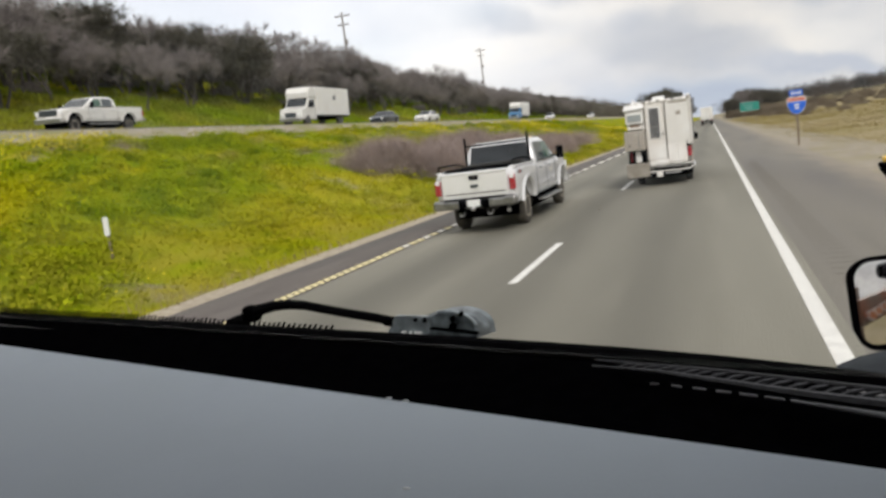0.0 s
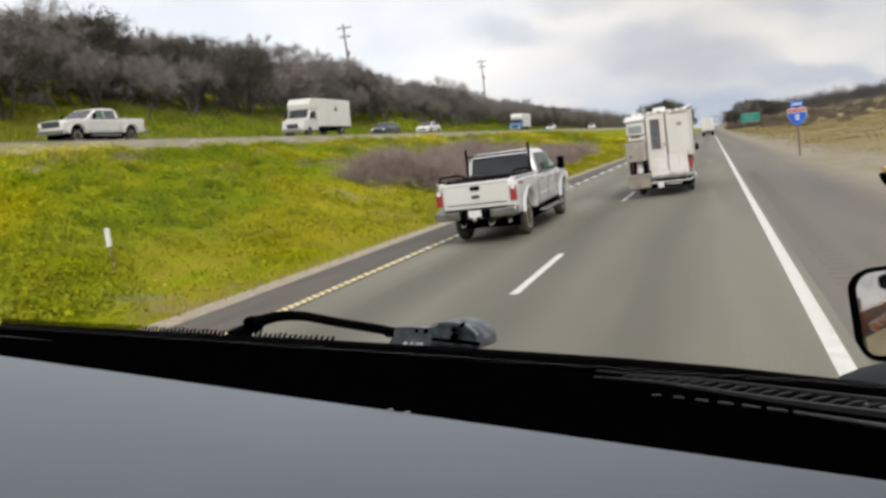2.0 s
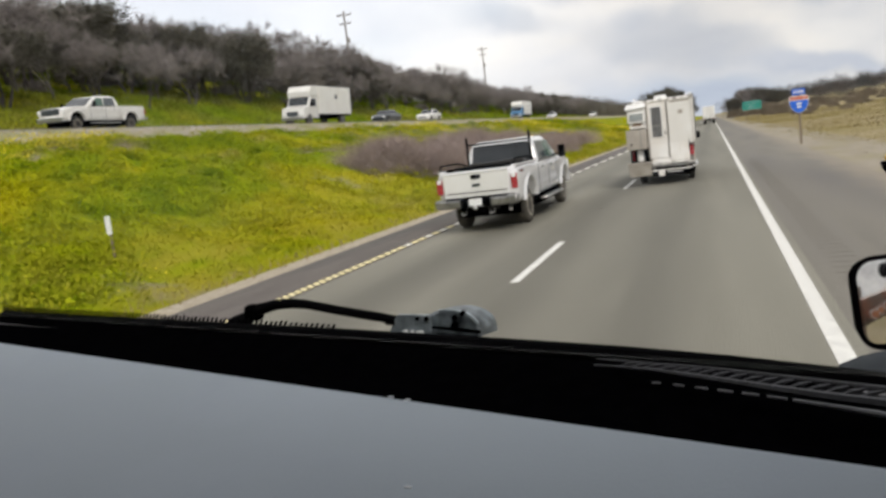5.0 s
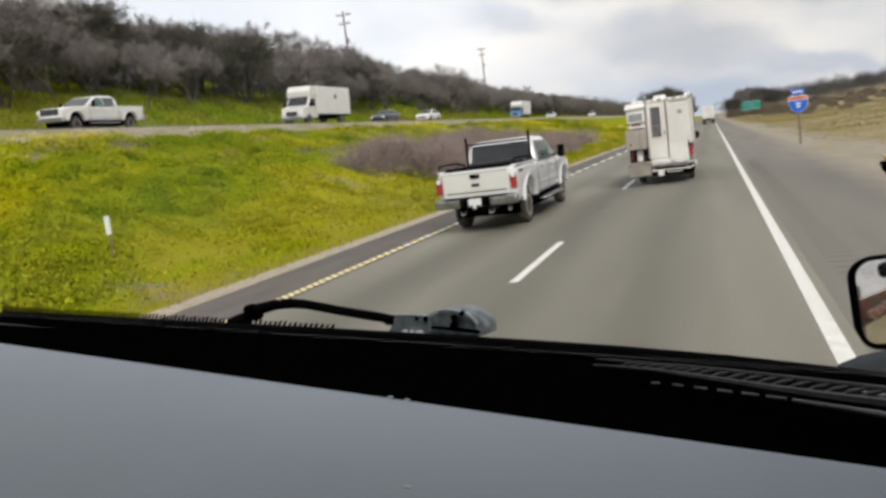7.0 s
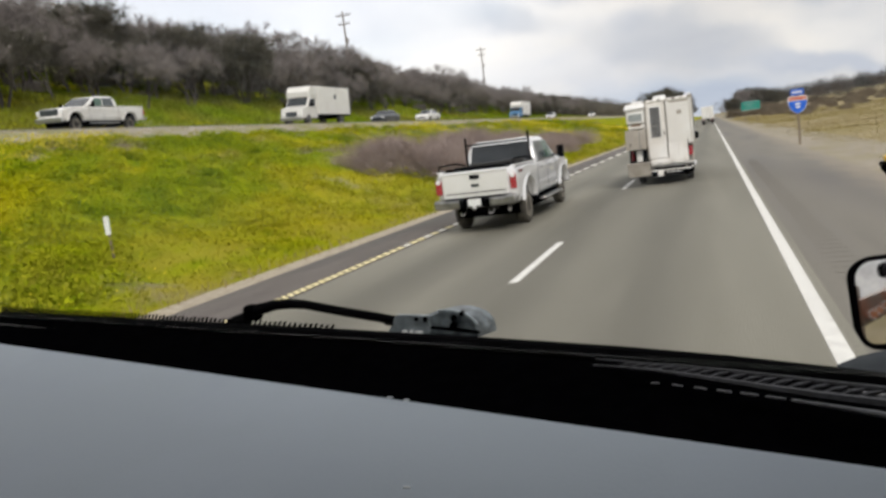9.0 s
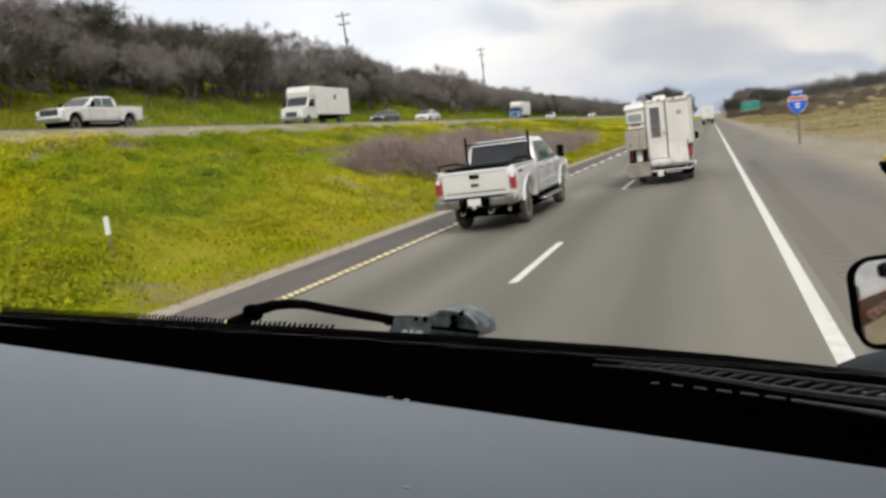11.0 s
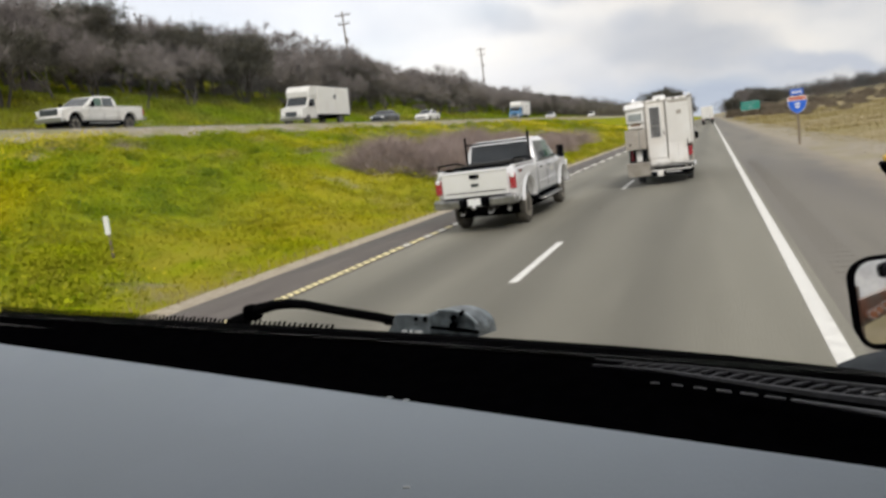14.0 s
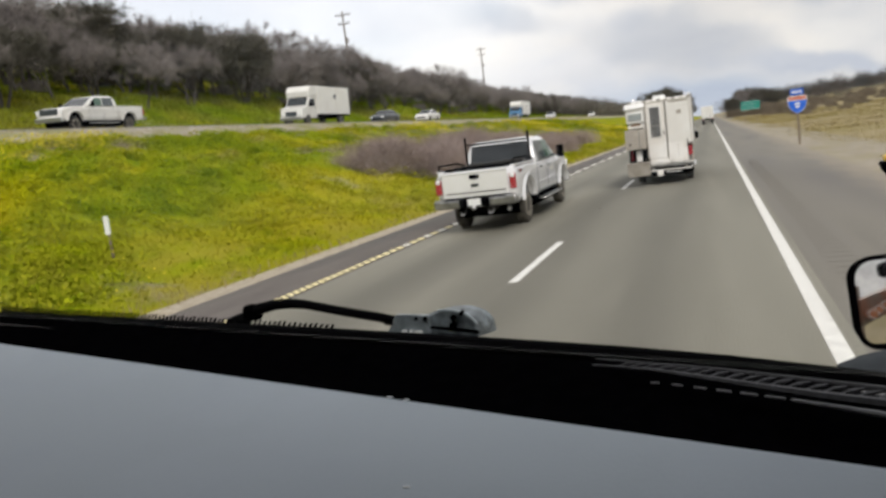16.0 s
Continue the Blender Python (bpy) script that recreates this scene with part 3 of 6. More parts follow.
# solid edge line broken into pale blocks, wider apart ahead, to imitate jagged edges
unit_block = part("line_block", one_box((0, 0, 0.006), (0.14, 1.0, 0.012), 0.003), M_EDGE_BLOCK, road)
# made-up dark strip that shows as notches between the blocks
strip("jag_gap", -6.62, -6.30, 8, 210, M_JAG_GAP, lambda y: 0.003, 0.003, "", road, step=4)
y = 8.2
while y < 200:
    gap = y * y / 560
    if y < 24:
        ln, hw_ = gap * 0.64, 0.095
        slant = [(-6.455 - hw_, y + 0.09, 0.005), (-6.455 + hw_, y - 0.09, 0.005), (-6.455 + hw_, y - 0.09 + ln, 0.005), (-6.455 - hw_, y + 0.09 + ln, 0.005)]
        part("line_block", slab(bmesh.new(), slant, 0.009), M_YELLOW_LINE if y < 13 + 8 * random.random() else M_EDGE_BLOCK, road)
    else:
        o = new("line_block", unit_block.data)
        o.parent = road
        o.location, o.scale = (-6.455, y + gap * 0.26, 0.002), (1.0 + 0.016 * y, gap * 0.52, 1.0)
    y += gap
bpy.data.objects.remove(unit_block)
bm = one_box((0, 0, 0.003), (0.13, 3.66, 0.006))
dash = part("lane_dash", bm, M_WHITE_LINE, road)
for k in range(40):
    o = dash if k == 0 else new("lane_dash", dash.data)
    o.parent = road
    o.location = (-2.79, 12.1 + 14.64 * (k - 1), 0.0)
groove = part("rumble_groove", one_box((0, 0, 0.0035), (0.36, 0.15, 0.003), 0.001, 1), M_GROOVE, road)
for k in range(80):
    o = groove if k == 0 else new("rumble_groove", groove.data)
    o.parent = road
    o.location = (1.42, 6.0 + 0.34 * k, 0.0)
bm = bmesh.new()
lathe(bm, [(0, 0.05), (0.012, 0.048), (0.02, 0.03)], 10)
bmesh.ops.rotate(bm, matrix=Matrix.Rotation(radians(-90), 3, "Y"), verts=bm.verts[:])
stud = part("road_stud", bm, M_GROOVE, road)
for k in range(24):
    o = stud if k == 0 else new("road_stud", stud.data)
    o.parent = road
    o.location = (-2.79, 19.4 + 14.64 * (k - 1), 0.0)
# ---- the vehicle that carries the camera ----
EX, EY, EZ = EYE
cab = thing("vehicle_cab", "grey cab of a tall truck with a raked windshield", "vehicle", kind="structure")
A0, A1 = Vector((-1.80, 1.266)), Vector((0.60, 0.459))  # rear edge of the black tray
B0, B1 = Vector((-1.80, 1.455)), Vector((0.60, 0.708))  # foot of the windshield
zd = EZ - 0.28


def quad_plate(name, pts, thick, mat, parent, label=""):
    return part(name, slab(bmesh.new(), pts, thick), mat, parent, label)


TOP = EZ + 0.62
T0, T1 = Vector((-1.80, 0.80)), Vector((0.60, 0.05))
quad_plate("roof", [(-1.86, -1.6, TOP), (0.66, -1.6, TOP), (0.66, 0.05, TOP), (-1.86, 0.82, TOP)], 0.05, M_CABIN, cab)
quad_plate("rear_wall", [(-1.86, -1.6, 0.45), (0.66, -1.6, 0.45), (0.66, -1.6, TOP), (-1.86, -1.6, TOP)], 0.05, M_CABIN, cab)
quad_plate("cab_floor", [(-1.86, -1.6, 0.66), (0.66, -1.6, 0.66), (0.66, 0.68, 0.66), (-1.86, 1.42, 0.66)], 0.05, M_CABIN, cab)
for x, yb in ((0.62, 0.66), (-1.88, 1.40)):
    quad_plate("side_wall", [(x, -1.6, 0.45), (x, yb, 0.45), (x, yb, zd + 0.05), (x, -1.6, zd + 0.05)], 0.04, M_CABIN, cab)
    quad_plate("side_wall", [(x, -1.6, zd + 0.05), (x, -0.5, zd + 0.05), (x, -0.5, TOP), (x, -1.6, TOP)], 0.04, M_CABIN, cab)
# raised side panel, added to stop the windshield mirroring the edge line
quad_plate("side_wall", [(-1.88, -0.5, zd + 0.05), (-1.88, 1.33, zd + 0.05), (-1.88, 1.25, EZ + 0.0), (-1.88, -0.5, EZ + 0.0)], 0.04, M_CABIN, cab)
# wall added over this opening to cut the light on the dashboard
quad_plate("side_wall", [(0.62, -0.5, zd + 0.05), (0.62, 0.62, zd + 0.05), (0.62, 0.10, TOP), (0.62, -0.5, TOP)], 0.04, M_CABIN, cab)
# unseen post, panel and plates, added to darken one end of the dashboard
part("shade_post", tube(bmesh.new(), [(0.57, 0.72, zd - 0.02), (0.55, 0.42, EZ + 0.16), (0.53, 0.08, TOP)], [0.07, 0.06, 0.06], 10), M_SHADE_TRIM, cab, "dark unseen post added to shade the dashboard", smooth=True)
part("shade_panel", slab(bmesh.new(), [(0.27, 0.795, zd + 0.01), (0.58, 0.698, zd + 0.01), (0.58, 0.045, TOP - 0.02), (0.27, 0.14, TOP - 0.02)], 0.03), M_SHADE_TRIM, cab, "dark unseen panel added to shade the dashboard")
part("shade_plate", slab(bmesh.new(), [(0.02, 0.20, TOP - 0.10), (0.54, 0.03, TOP - 0.10), (0.54, 0.22, TOP - 0.36), (0.02, 0.39, TOP - 0.36)], 0.02), M_SHADE_TRIM, cab, "dark unseen plate added to shade the dashboard")
part("shade_plate", slab(bmesh.new(), [(-0.35, 0.20, TOP - 0.02), (0.52, -0.08, TOP - 0.02), (0.52, 0.10, TOP - 0.20), (-0.35, 0.38, TOP - 0.20)], 0.02), M_SHADE_TRIM, cab, "dark unseen plate added to shade the dashboard")
quad_plate("front_wall", [(-1.86, 1.50, 0.45), (0.66, 0.73, 0.45), (0.66, 0.73, zd - 0.02), (-1.86, 1.50, zd - 0.02)], 0.05, M_CABIN, cab)
# brown panel made up for the side mirror to reflect
quad_plate("mirror_prop_panel", [(-1.86, 1.555, 0.45), (0.66, 0.785, 0.45), (0.66, 0.785, zd - 0.06), (-1.86, 1.555, zd - 0.06)], 0.01, M_OUTSIDE, cab, "dull brown panel added for the mirror to reflect")
# bar, orange discs, rings and black knob: unseen props for the mirror's reflection
part("mirror_prop_bar", slab(bmesh.new(), [(0.63, 0.84, 1.530), (0.80, 0.80, 1.590), (0.80, 0.80, 1.650), (0.63, 0.84, 1.605)], 0.03), M_OUTSIDE, cab, "dull brown bar added for the mirror to reflect")
for k, r_ in enumerate((0.012, 0.010, 0.009, 0.008)):
    x, z = 0.652 + 0.021 * k, 1.562 + 0.011 * k
    part("mirror_prop_disc", tube(bmesh.new(), [(x, 0.835 - 0.23 * (x - 0.63), z), (x, 0.865 - 0.23 * (x - 0.63), z)], r_, 10), M_ORANGE_PROP, cab, "orange disc added for the mirror to reflect")
    part("mirror_prop_ring", tube(bmesh.new(), [(x + r_ * math.cos(u), 0.862 - 0.23 * (x - 0.63), z + r_ * math.sin(u)) for u in np.linspace(0, 5.2, 10)], 0.003, 5), M_SIGNWHITE, cab, "pale ring added for the mirror to reflect")
part("mirror_prop_stem", tube(bmesh.new(), [(0.745, 0.815, 1.62), (0.745, 0.82, 1.68)], 0.008, 6), M_BLACK, cab)
part("mirror_prop_knob", lathe(bmesh.new(), [(-0.04, 0.0), (-0.035, 0.02), (0.0, 0.027), (0.035, 0.02), (0.04, 0.0)], 16, (0.745, 0.82, 1.685)), M_BLACK, cab, "black rounded knob added for the mirror to reflect")
for x, y in ((-1.45, -0.9), (0.3, -0.9), (-1.45, 0.7), (0.3, 0.4)):
    w = part("wheel", lathe(bmesh.new(), [(-0.12, 0.2), (-0.12, 0.29), (-0.09, 0.32), (0.09, 0.32), (0.12, 0.29), (0.12, 0.2)], 28), M_TYRE, cab)
    w.location = (x, y, 0.32)

# windshield, one raked pane
pane = part("windshield", slab(bmesh.new(), [(B0.x, B0.y, zd), (B1.x, B1.y, zd), (T1.x, T1.y, TOP), (T0.x, T0.y, TOP)], 0.006), M_WINDSHIELD, cab, "clear raked windshield glass")
pane.visible_shadow = False



def cowl_drop(x):
    """How far the cowl falls away towards one end of the windshield."""
    return float(np.interp(x, [-0.30, -0.14, -0.025, 0.063, 0.15, 0.60], [0.0, 0.001, 0.0035, 0.008, 0.013, 0.046]))


# dashboard: grey padded top with a rolled rear edge
dashboard = thing("dashboard", "bluish grey vinyl dashboard with a black tray along the windshield", "dashboard")


def lerp2(p, q, s):
    return p + (q - p) * s


bm = bmesh.new()
rows = []
prof = [(0.0, -0.003), (0.008, 0.0), (0.20, 0.004), (0.40, 0.0), (0.62, -0.02), (0.76, -0.06), (0.82, -0.14), (0.83, -0.4)]
back = Vector((A1 - A0).normalized().orthogonal())
back = back if back.y < 0 else -back
for k in range(25):
    s = k / 24
    a = lerp2(A0, A1, s)
    # drops away at one end, a shape made up to darken that end
    fall = 0.60 * max(0.0, (s - 0.45) / 0.55) ** 1.5
    rows.append([bm.verts.new((max(a.x + back.x * d * 0.8, -1.83), a.y + back.y * d * 0.8, zd + z - fall * d)) for d, z in prof])
for p, q in zip(rows, rows[1:]):
    for i in range(len(prof) - 1):
        bm.faces.new((p[i], p[i + 1], q[i + 1], q[i]))
part("dash_top", bm, M_DASH, dashboard, "bluish grey grained vinyl", smooth=True)
bm = bmesh.new()
rows = []
for k in range(25):
    s = k / 24
    a, b = lerp2(A0, A1, s), lerp2(B0, B1, s)
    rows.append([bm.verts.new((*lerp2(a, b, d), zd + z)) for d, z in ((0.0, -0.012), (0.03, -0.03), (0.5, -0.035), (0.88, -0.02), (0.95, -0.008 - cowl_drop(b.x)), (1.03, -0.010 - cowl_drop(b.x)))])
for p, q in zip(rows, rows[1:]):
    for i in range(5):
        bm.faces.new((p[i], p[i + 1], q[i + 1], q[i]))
# near-zero black carries the tray's shade
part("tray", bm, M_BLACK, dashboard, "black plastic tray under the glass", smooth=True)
# defroster grille: two rails with slanted louvres; a broken grey bead paints the tray's highlight
zr = EZ - 0.278
RX = [-0.16, -0.1325, -0.088, -0.025, 0.0318, 0.083, 0.1373, 0.40]
upper_rail = lambda x: float(np.interp(x, RX, [0.914, 0.9043, 0.8875, 0.8663, 0.8394, 0.8151, 0.7897, 0.667]))
lower_rail = lambda x: float(np.interp(x, RX, [0.892, 0.8828, 0.8690, 0.8348, 0.8022, 0.7746, 0.7498, 0.630]))
tray_bead = lambda x: float(np.interp(x, [-0.0741, -0.0276, 0.0153, 0.0523, 0.097, 0.1249, 0.40], [0.8182, 0.7984, 0.7802, 0.7634, 0.7391, 0.7238, 0.573]))
xs_ = np.linspace(-0.155, 0.38, 15)
part("rail", tube(bmesh.new(), [(x, upper_rail(x), zr) for x in xs_], [0.0010 + 0.0028 * min(1, max(0, x + 0.155) * 3) for x in xs_], 6), M_RIB, dashboard)
part("rail", tube(bmesh.new(), [(x, lower_rail(x), zr - 0.001) for x in xs_], [0.0012 + 0.0052 * min(1, max(0, x + 0.155) * 3) for x in xs_], 6), M_RIB, dashboard)
for k in range(34):
    x = -0.115 + 0.0148 * k + 0.001 * math.sin(5 * k)
    lean = 0.010 + 0.010 * min(k, 20) / 20
    part("louvre", tube(bmesh.new(), [(x - lean, lower_rail(x - lean), zr - 0.001), (x, 0.5 * (lower_rail(x) + upper_rail(x)), zr + 0.0004), (x + lean * 0.9, upper_rail(x + lean * 0.9), zr - 0.001)], [0.0012, 0.0018 + 0.001 * min(k, 14) / 14, 0.0012], 5), M_RIB, dashboard)
for k in range(7):
    x = -0.082 + 0.0225 * k
    part("bead_dash", tube(bmesh.new(), [(x, tray_bead(x), zr), (x + 0.009 + 0.0016 * k, tray_bead(x + 0.009 + 0.0016 * k), zr)], 0.0009 + 0.0001 * k, 6), M_BEAD_HIGHLIGHT, dashboard, "grey bead painted as a highlight on the tray")
xs_ = np.linspace(0.072, 0.38, 8)
part("bead_dash", tube(bmesh.new(), [(x, tray_bead(x), zr) for x in xs_], [0.0018 + 0.004 * min(1, (x - 0.072) * 5) for x in xs_], 6), M_BEAD_HIGHLIGHT, dashboard, "grey bead painted as a highlight on the tray")
for p in ((-0.377, 0.782, zd + 0.001), (-0.352, 0.773, zd + 0.001), (-0.262, 0.552, zd + 0.004)):
    part("dust_fleck", one_box(p, (0.007, 0.0025, 0.0015), 0.0006, 1), M_SIGNWHITE, dashboard)
# rubber cowl seal outside the glass; its teeth are made up to look jagged
seal = thing("cowl_seal", "black rubber cowl seal with made-up teeth along its edge", "seal")
bm = bmesh.new()
rim = [lerp2(B0, B1, k / 20) for k in range(21)]
tube(bm, [(p.x, p.y + 0.012, zd - 0.008 + 0.006 * min(1.0, k / 10) - cowl_drop(p.x)) for k, p in enumerate(rim)], 0.011, 8)
part("bead", bm, M_RUBBER, seal)
bm = bmesh.new()
for k in range(94):
    s = k / 190
    p = lerp2(B0, B1, s)
    h = 0.015 - 0.012 * s + 0.003 * random.random()
    zt = zd + 0.01 * s
    slab(bm, [(p.x, p.y + 0.014, zt), (p.x + 0.006, p.y + 0.012, zt), (p.x + 0.014, p.y + 0.010, zt + h), (p.x + 0.011, p.y + 0.011, zt + h)], 0.003)
tagged(part("fringe", bm, M_RUBBER, seal), kind="stuff")

# wiper outside the glass
wiper = thing("windshield_wiper", "black wiper arm with a grey pivot cover along the cowl", "wiper")
W = lambda x, z, out=0.0: (x, 0.9653 - 0.319 * x + out, EZ + z)
part("arm", tube(bmesh.new(), [W(-0.93, -0.292), W(-0.89, -0.281), W(-0.852, -0.262), W(-0.80, -0.251), W(-0.76, -0.2475), W(-0.72, -0.248), W(-0.638, -0.2575), W(-0.55, -0.266), W(-0.515, -0.270)], [0.013, 0.013, 0.0115, 0.010, 0.0095, 0.009, 0.0085, 0.0085, 0.008], 8), M_RUBBER, wiper)
part("knuckle", one_box(W(-0.866, -0.268), (0.034, 0.03, 0.032), 0.009, 2, Matrix.Rotation(radians(-17), 4, "Z")), M_BLACK, wiper)
part("clip", one_box(W(-0.524, -0.271, -0.004), (0.022, 0.012, 0.012), 0.003, 2, Matrix.Rotation(radians(-17), 4, "Z")), M_BLACK, wiper)
part("link_plate", slab(bmesh.new(), [W(-0.528, -0.2905), W(-0.44, -0.2865), W(-0.44, -0.2575), W(-0.505, -0.2585)], 0.008), M_LINK, wiper, "pale grey link plate")
# glints on the link's fastenings, painted as small white boxes
for x, z, w in ((-0.4925, -0.2858, 0.009), (-0.479, -0.2857, 0.006), (-0.464, -0.2856, 0.013)):
    part("nut_glint", one_box(W(x, z, -0.012), (w, 0.006, 0.007), 0.002), M_SIGNWHITE, wiper, "white box standing in for a glint")
bm = bmesh.new()
n = 18
arc = []
for i in range(n + 1):
    u = math.pi * i / n
    arc.append((-0.406 - 0.053 * math.cos(u), -0.288 + 0.0395 * math.sin(u) ** 0.62))
a = [bm.verts.new(W(x, h)) for x, h in arc]
c_ = [bm.verts.new(W(-0.406 + (x + 0.406) * 0.92, -0.288 + (h + 0.288) * 0.92, -0.006)) for x, h in arc]
b = [bm.verts.new(W(x + 0.012, h - 0.004, 0.05)) for x, h in arc]
bm.faces.new(c_)
bm.faces.new(b[::-1])
for i in range(n):
    bm.faces.new((a[i], a[i + 1], b[i + 1], b[i]))
    bm.faces.new((c_[i], c_[i + 1], a[i + 1], a[i]))
part("pivot_cover", bm, M_WIPERCAP, wiper, "rounded grey pivot cover")
# the highlight along the cover's edge, painted as a pale tube
part("cover_highlight", tube(bmesh.new(), [W(x, h, -0.004) for x, h in arc[7:17]], 0.0022, 6), M_RIM_HIGHLIGHT, wiper, "pale tube painted as the cover's highlight")
part("blade_end", slab(bmesh.new(), [W(-0.438, -0.2765, -0.012), W(-0.350, -0.2805, -0.012), W(-0.350, -0.2755, -0.012), W(-0.385, -0.2735, -0.012), W(-0.436, -0.2725, -0.012)], 0.004), M_BLACK, wiper)
for x, z, r_ in ((-0.4481, -0.2623, 0.004), (-0.3949, -0.2586, 0.0045), (-0.3793, -0.2508, 0.0035), (-0.3966, -0.2704, 0.006), (-0.466, -0.2625, 0.003)):
    part("bolt", tube(bmesh.new(), [W(x, z, -0.004), W(x, z, -0.014)], r_, 8), M_BLACK, wiper)

# mirror on its arm beside the cab
mirror = thing("side_mirror", "black framed rounded mirror on an arm beside the cab", "mirror")


def rounded(w, h, r, n=6):
    out = []
    for cx_, cz_, a0 in ((w / 2 - r, h / 2 - r, 0), (-w / 2 + r, h / 2 - r, 90), (-w / 2 + r, -h / 2 + r, 180), (w / 2 - r, -h / 2 + r, 270)):
        for i in range(n + 1):
            t = radians(a0 + 90 * i / n)
            out.append((cx_ + r * math.cos(t), cz_ + r * math.sin(t)))
    return out


MC = Vector((0.325, 1.6, EZ - 0.385))
MROT = Matrix.Translation(MC) @ Matrix.Rotation(radians(9.8), 4, "Z") @ Matrix.Rotation(radians(-7.0), 4, "X") @ Matrix.Rotation(radians(-2), 4, "Y")
outer, inner = rounded(0.205, 0.178, 0.04), rounded(0.187, 0.160, 0.033)
bm = bmesh.new()
oa = [bm.verts.new((x, -0.012, z)) for x, z in outer]
ia = [bm.verts.new((x, -0.012, z)) for x, z in inner]
ib = [bm.verts.new((x, -0.002, z)) for x, z in inner]
ob_ = [bm.verts.new((x * 0.9, 0.04, z * 0.9)) for x, z in outer]
k = len(outer)
for i in range(k):
    j = (i + 1) % k
    bm.faces.new((oa[i], oa[j], ia[j], ia[i]))
    bm.faces.new((ia[i], ia[j], ib[j], ib[i]))
    bm.faces.new((oa[j], oa[i], ob_[i], ob_[j]))
bm.faces.new(ob_)
bmesh.ops.transform(bm, matrix=MROT, verts=bm.verts[:])
part("housing", bm, M_BLACK, mirror, "black housing")
M_MIRROR = material("mirror_glass", (0.50, 0.50, 0.51), (0.66, 0.66, 0.66), 0.035, 30, metal=1.0)
bm = bmesh.new()
bm.faces.new([bm.verts.new((x, -0.004, z)) for x, z in rounded(0.188, 0.161, 0.033)])
bmesh.ops.transform(bm, matrix=MROT, verts=bm.verts[:])
part("mirror_glass", bm, M_MIRROR, mirror)
part("arm", tube(bmesh.new(), [MROT @ Vector((0.02, 0.03, -0.06)), (0.37, 1.60, EZ - 0.53), (0.44, 1.30, EZ - 0.68), (0.50, 0.84, EZ - 0.74)], 0.012, 8), M_BLACK, mirror)
fender = thing("fender", "dark blue grey front fender of the carrying vehicle", "fender")
bm = bmesh.new()
rows = []
for y, dz, dx in ((1.05, -0.10, 0.0), (1.03, -0.02, 0.0), (1.0, 0.0, 0.0), (0.96, -0.001, -0.004), (0.90, -0.006, -0.012), (0.86, -0.03, -0.016)):
    rows.append([bm.verts.new((x + dx, y, EZ + z + dz)) for x, z in ((0.116, -0.36), (0.1237, -0.319), (0.1469, -0.309), (0.1761, -0.302), (0.2187, -0.290), (0.30, -0.277), (0.31, -0.36))])
for p, q in zip(rows, rows[1:]):
    for i in range(6):
        bm.faces.new((p[i], p[i + 1], q[i + 1], q[i]))
part("panel", bm, M_FENDER, fender, smooth=True)
part("skirt", one_box((0.20, 0.92, 1.10), (0.16, 0.10, 1.06), 0.03), M_FENDER, fender)
lamp = thing("marker_lamp", "small amber marker lamp on a black stalk", "lamp")
part("stalk", tube(bmesh.new(), [(0.345, 1.62, EZ - 0.31), (0.31, 1.6, EZ - 0.16), (0.292, 1.6, EZ - 0.132)], 0.006, 8), M_BLACK, lamp)
part("lens", one_box((0.303, 1.6, EZ - 0.118), (0.02, 0.012, 0.012), 0.004), M_AMBER, lamp, "amber lens")
part("hood", one_box((0.300, 1.6, EZ - 0.128), (0.028, 0.014, 0.010), 0.004), M_BLACK, lamp)
# ---- vehicles ----
def arch(cy, r, z0, n=9, cz=None):
    """Points of a wheel arch from back to front, above z0."""
    cz = 0.42 if cz is None else cz
    a0 = math.asin(max(-1, min(1, (z0 - cz) / r)))
    return [(cy - r * math.cos(a0 + (math.pi - 2 * a0) * i / n), cz + r * math.sin(a0 + (math.pi - 2 * a0) * i / n)) for i in range(n + 1)]


def hull(ys, zb, zt, xf, rows=8):
    """Sheet-metal shell: columns along y from zb(y) to zt(y), half width xf(y, z, share of the height); closed on top, below and at both ends."""
    bm = bmesh.new()
    cols = []
    for y in ys:
        lo, hi = zb(y), max(zt(y), zb(y) + 0.004)
        pair = []
        for s in (1, -1):
            col = []
            for k in range(rows + 1):
                t = k / rows
                z = lo + (hi - lo) * t
                col.append(bm.verts.new((s * xf(y, z, t), y, z)))
            pair.append(col)
        cols.append(pair)
    for (r0, l0), (r1, l1) in zip(cols, cols[1:]):
        for k in range(rows):
            bm.faces.new((r0[k], r1[k], r1[k + 1], r0[k + 1]))
            bm.faces.new((l0[k], l0[k + 1], l1[k + 1], l1[k]))
        bm.faces.new((r0[-1], r1[-1], l1[-1], l0[-1]))
        bm.faces.new((r0[0], l0[0], l1[0], r1[0]))
    for r, l in (cols[0], cols[-1]):
        for k in range(rows):
            bm.faces.new((r[k], r[k + 1], l[k + 1], l[k]))
    return bm


def steps(a, b, wheels=(), r=0.5, n=26):
    """Stations along the body, close together round the wheel arches."""
    ys = set(np.linspace(a, b, n))
    for c in wheels:
        ys |= {c - r * math.cos(math.pi * i / 12) for i in range(13)} | {c - r - 0.002, c + r + 0.002}
    return sorted(y for y in ys if a <= y <= b)


def arch_floor(low, wheels, r, cz):
    def zb(y):
        for c in wheels:
            if abs(y - c) <= r:
                return max(low, cz + math.sqrt(max(r * r - (y - c) ** 2, 0)))
        return low
    return zb


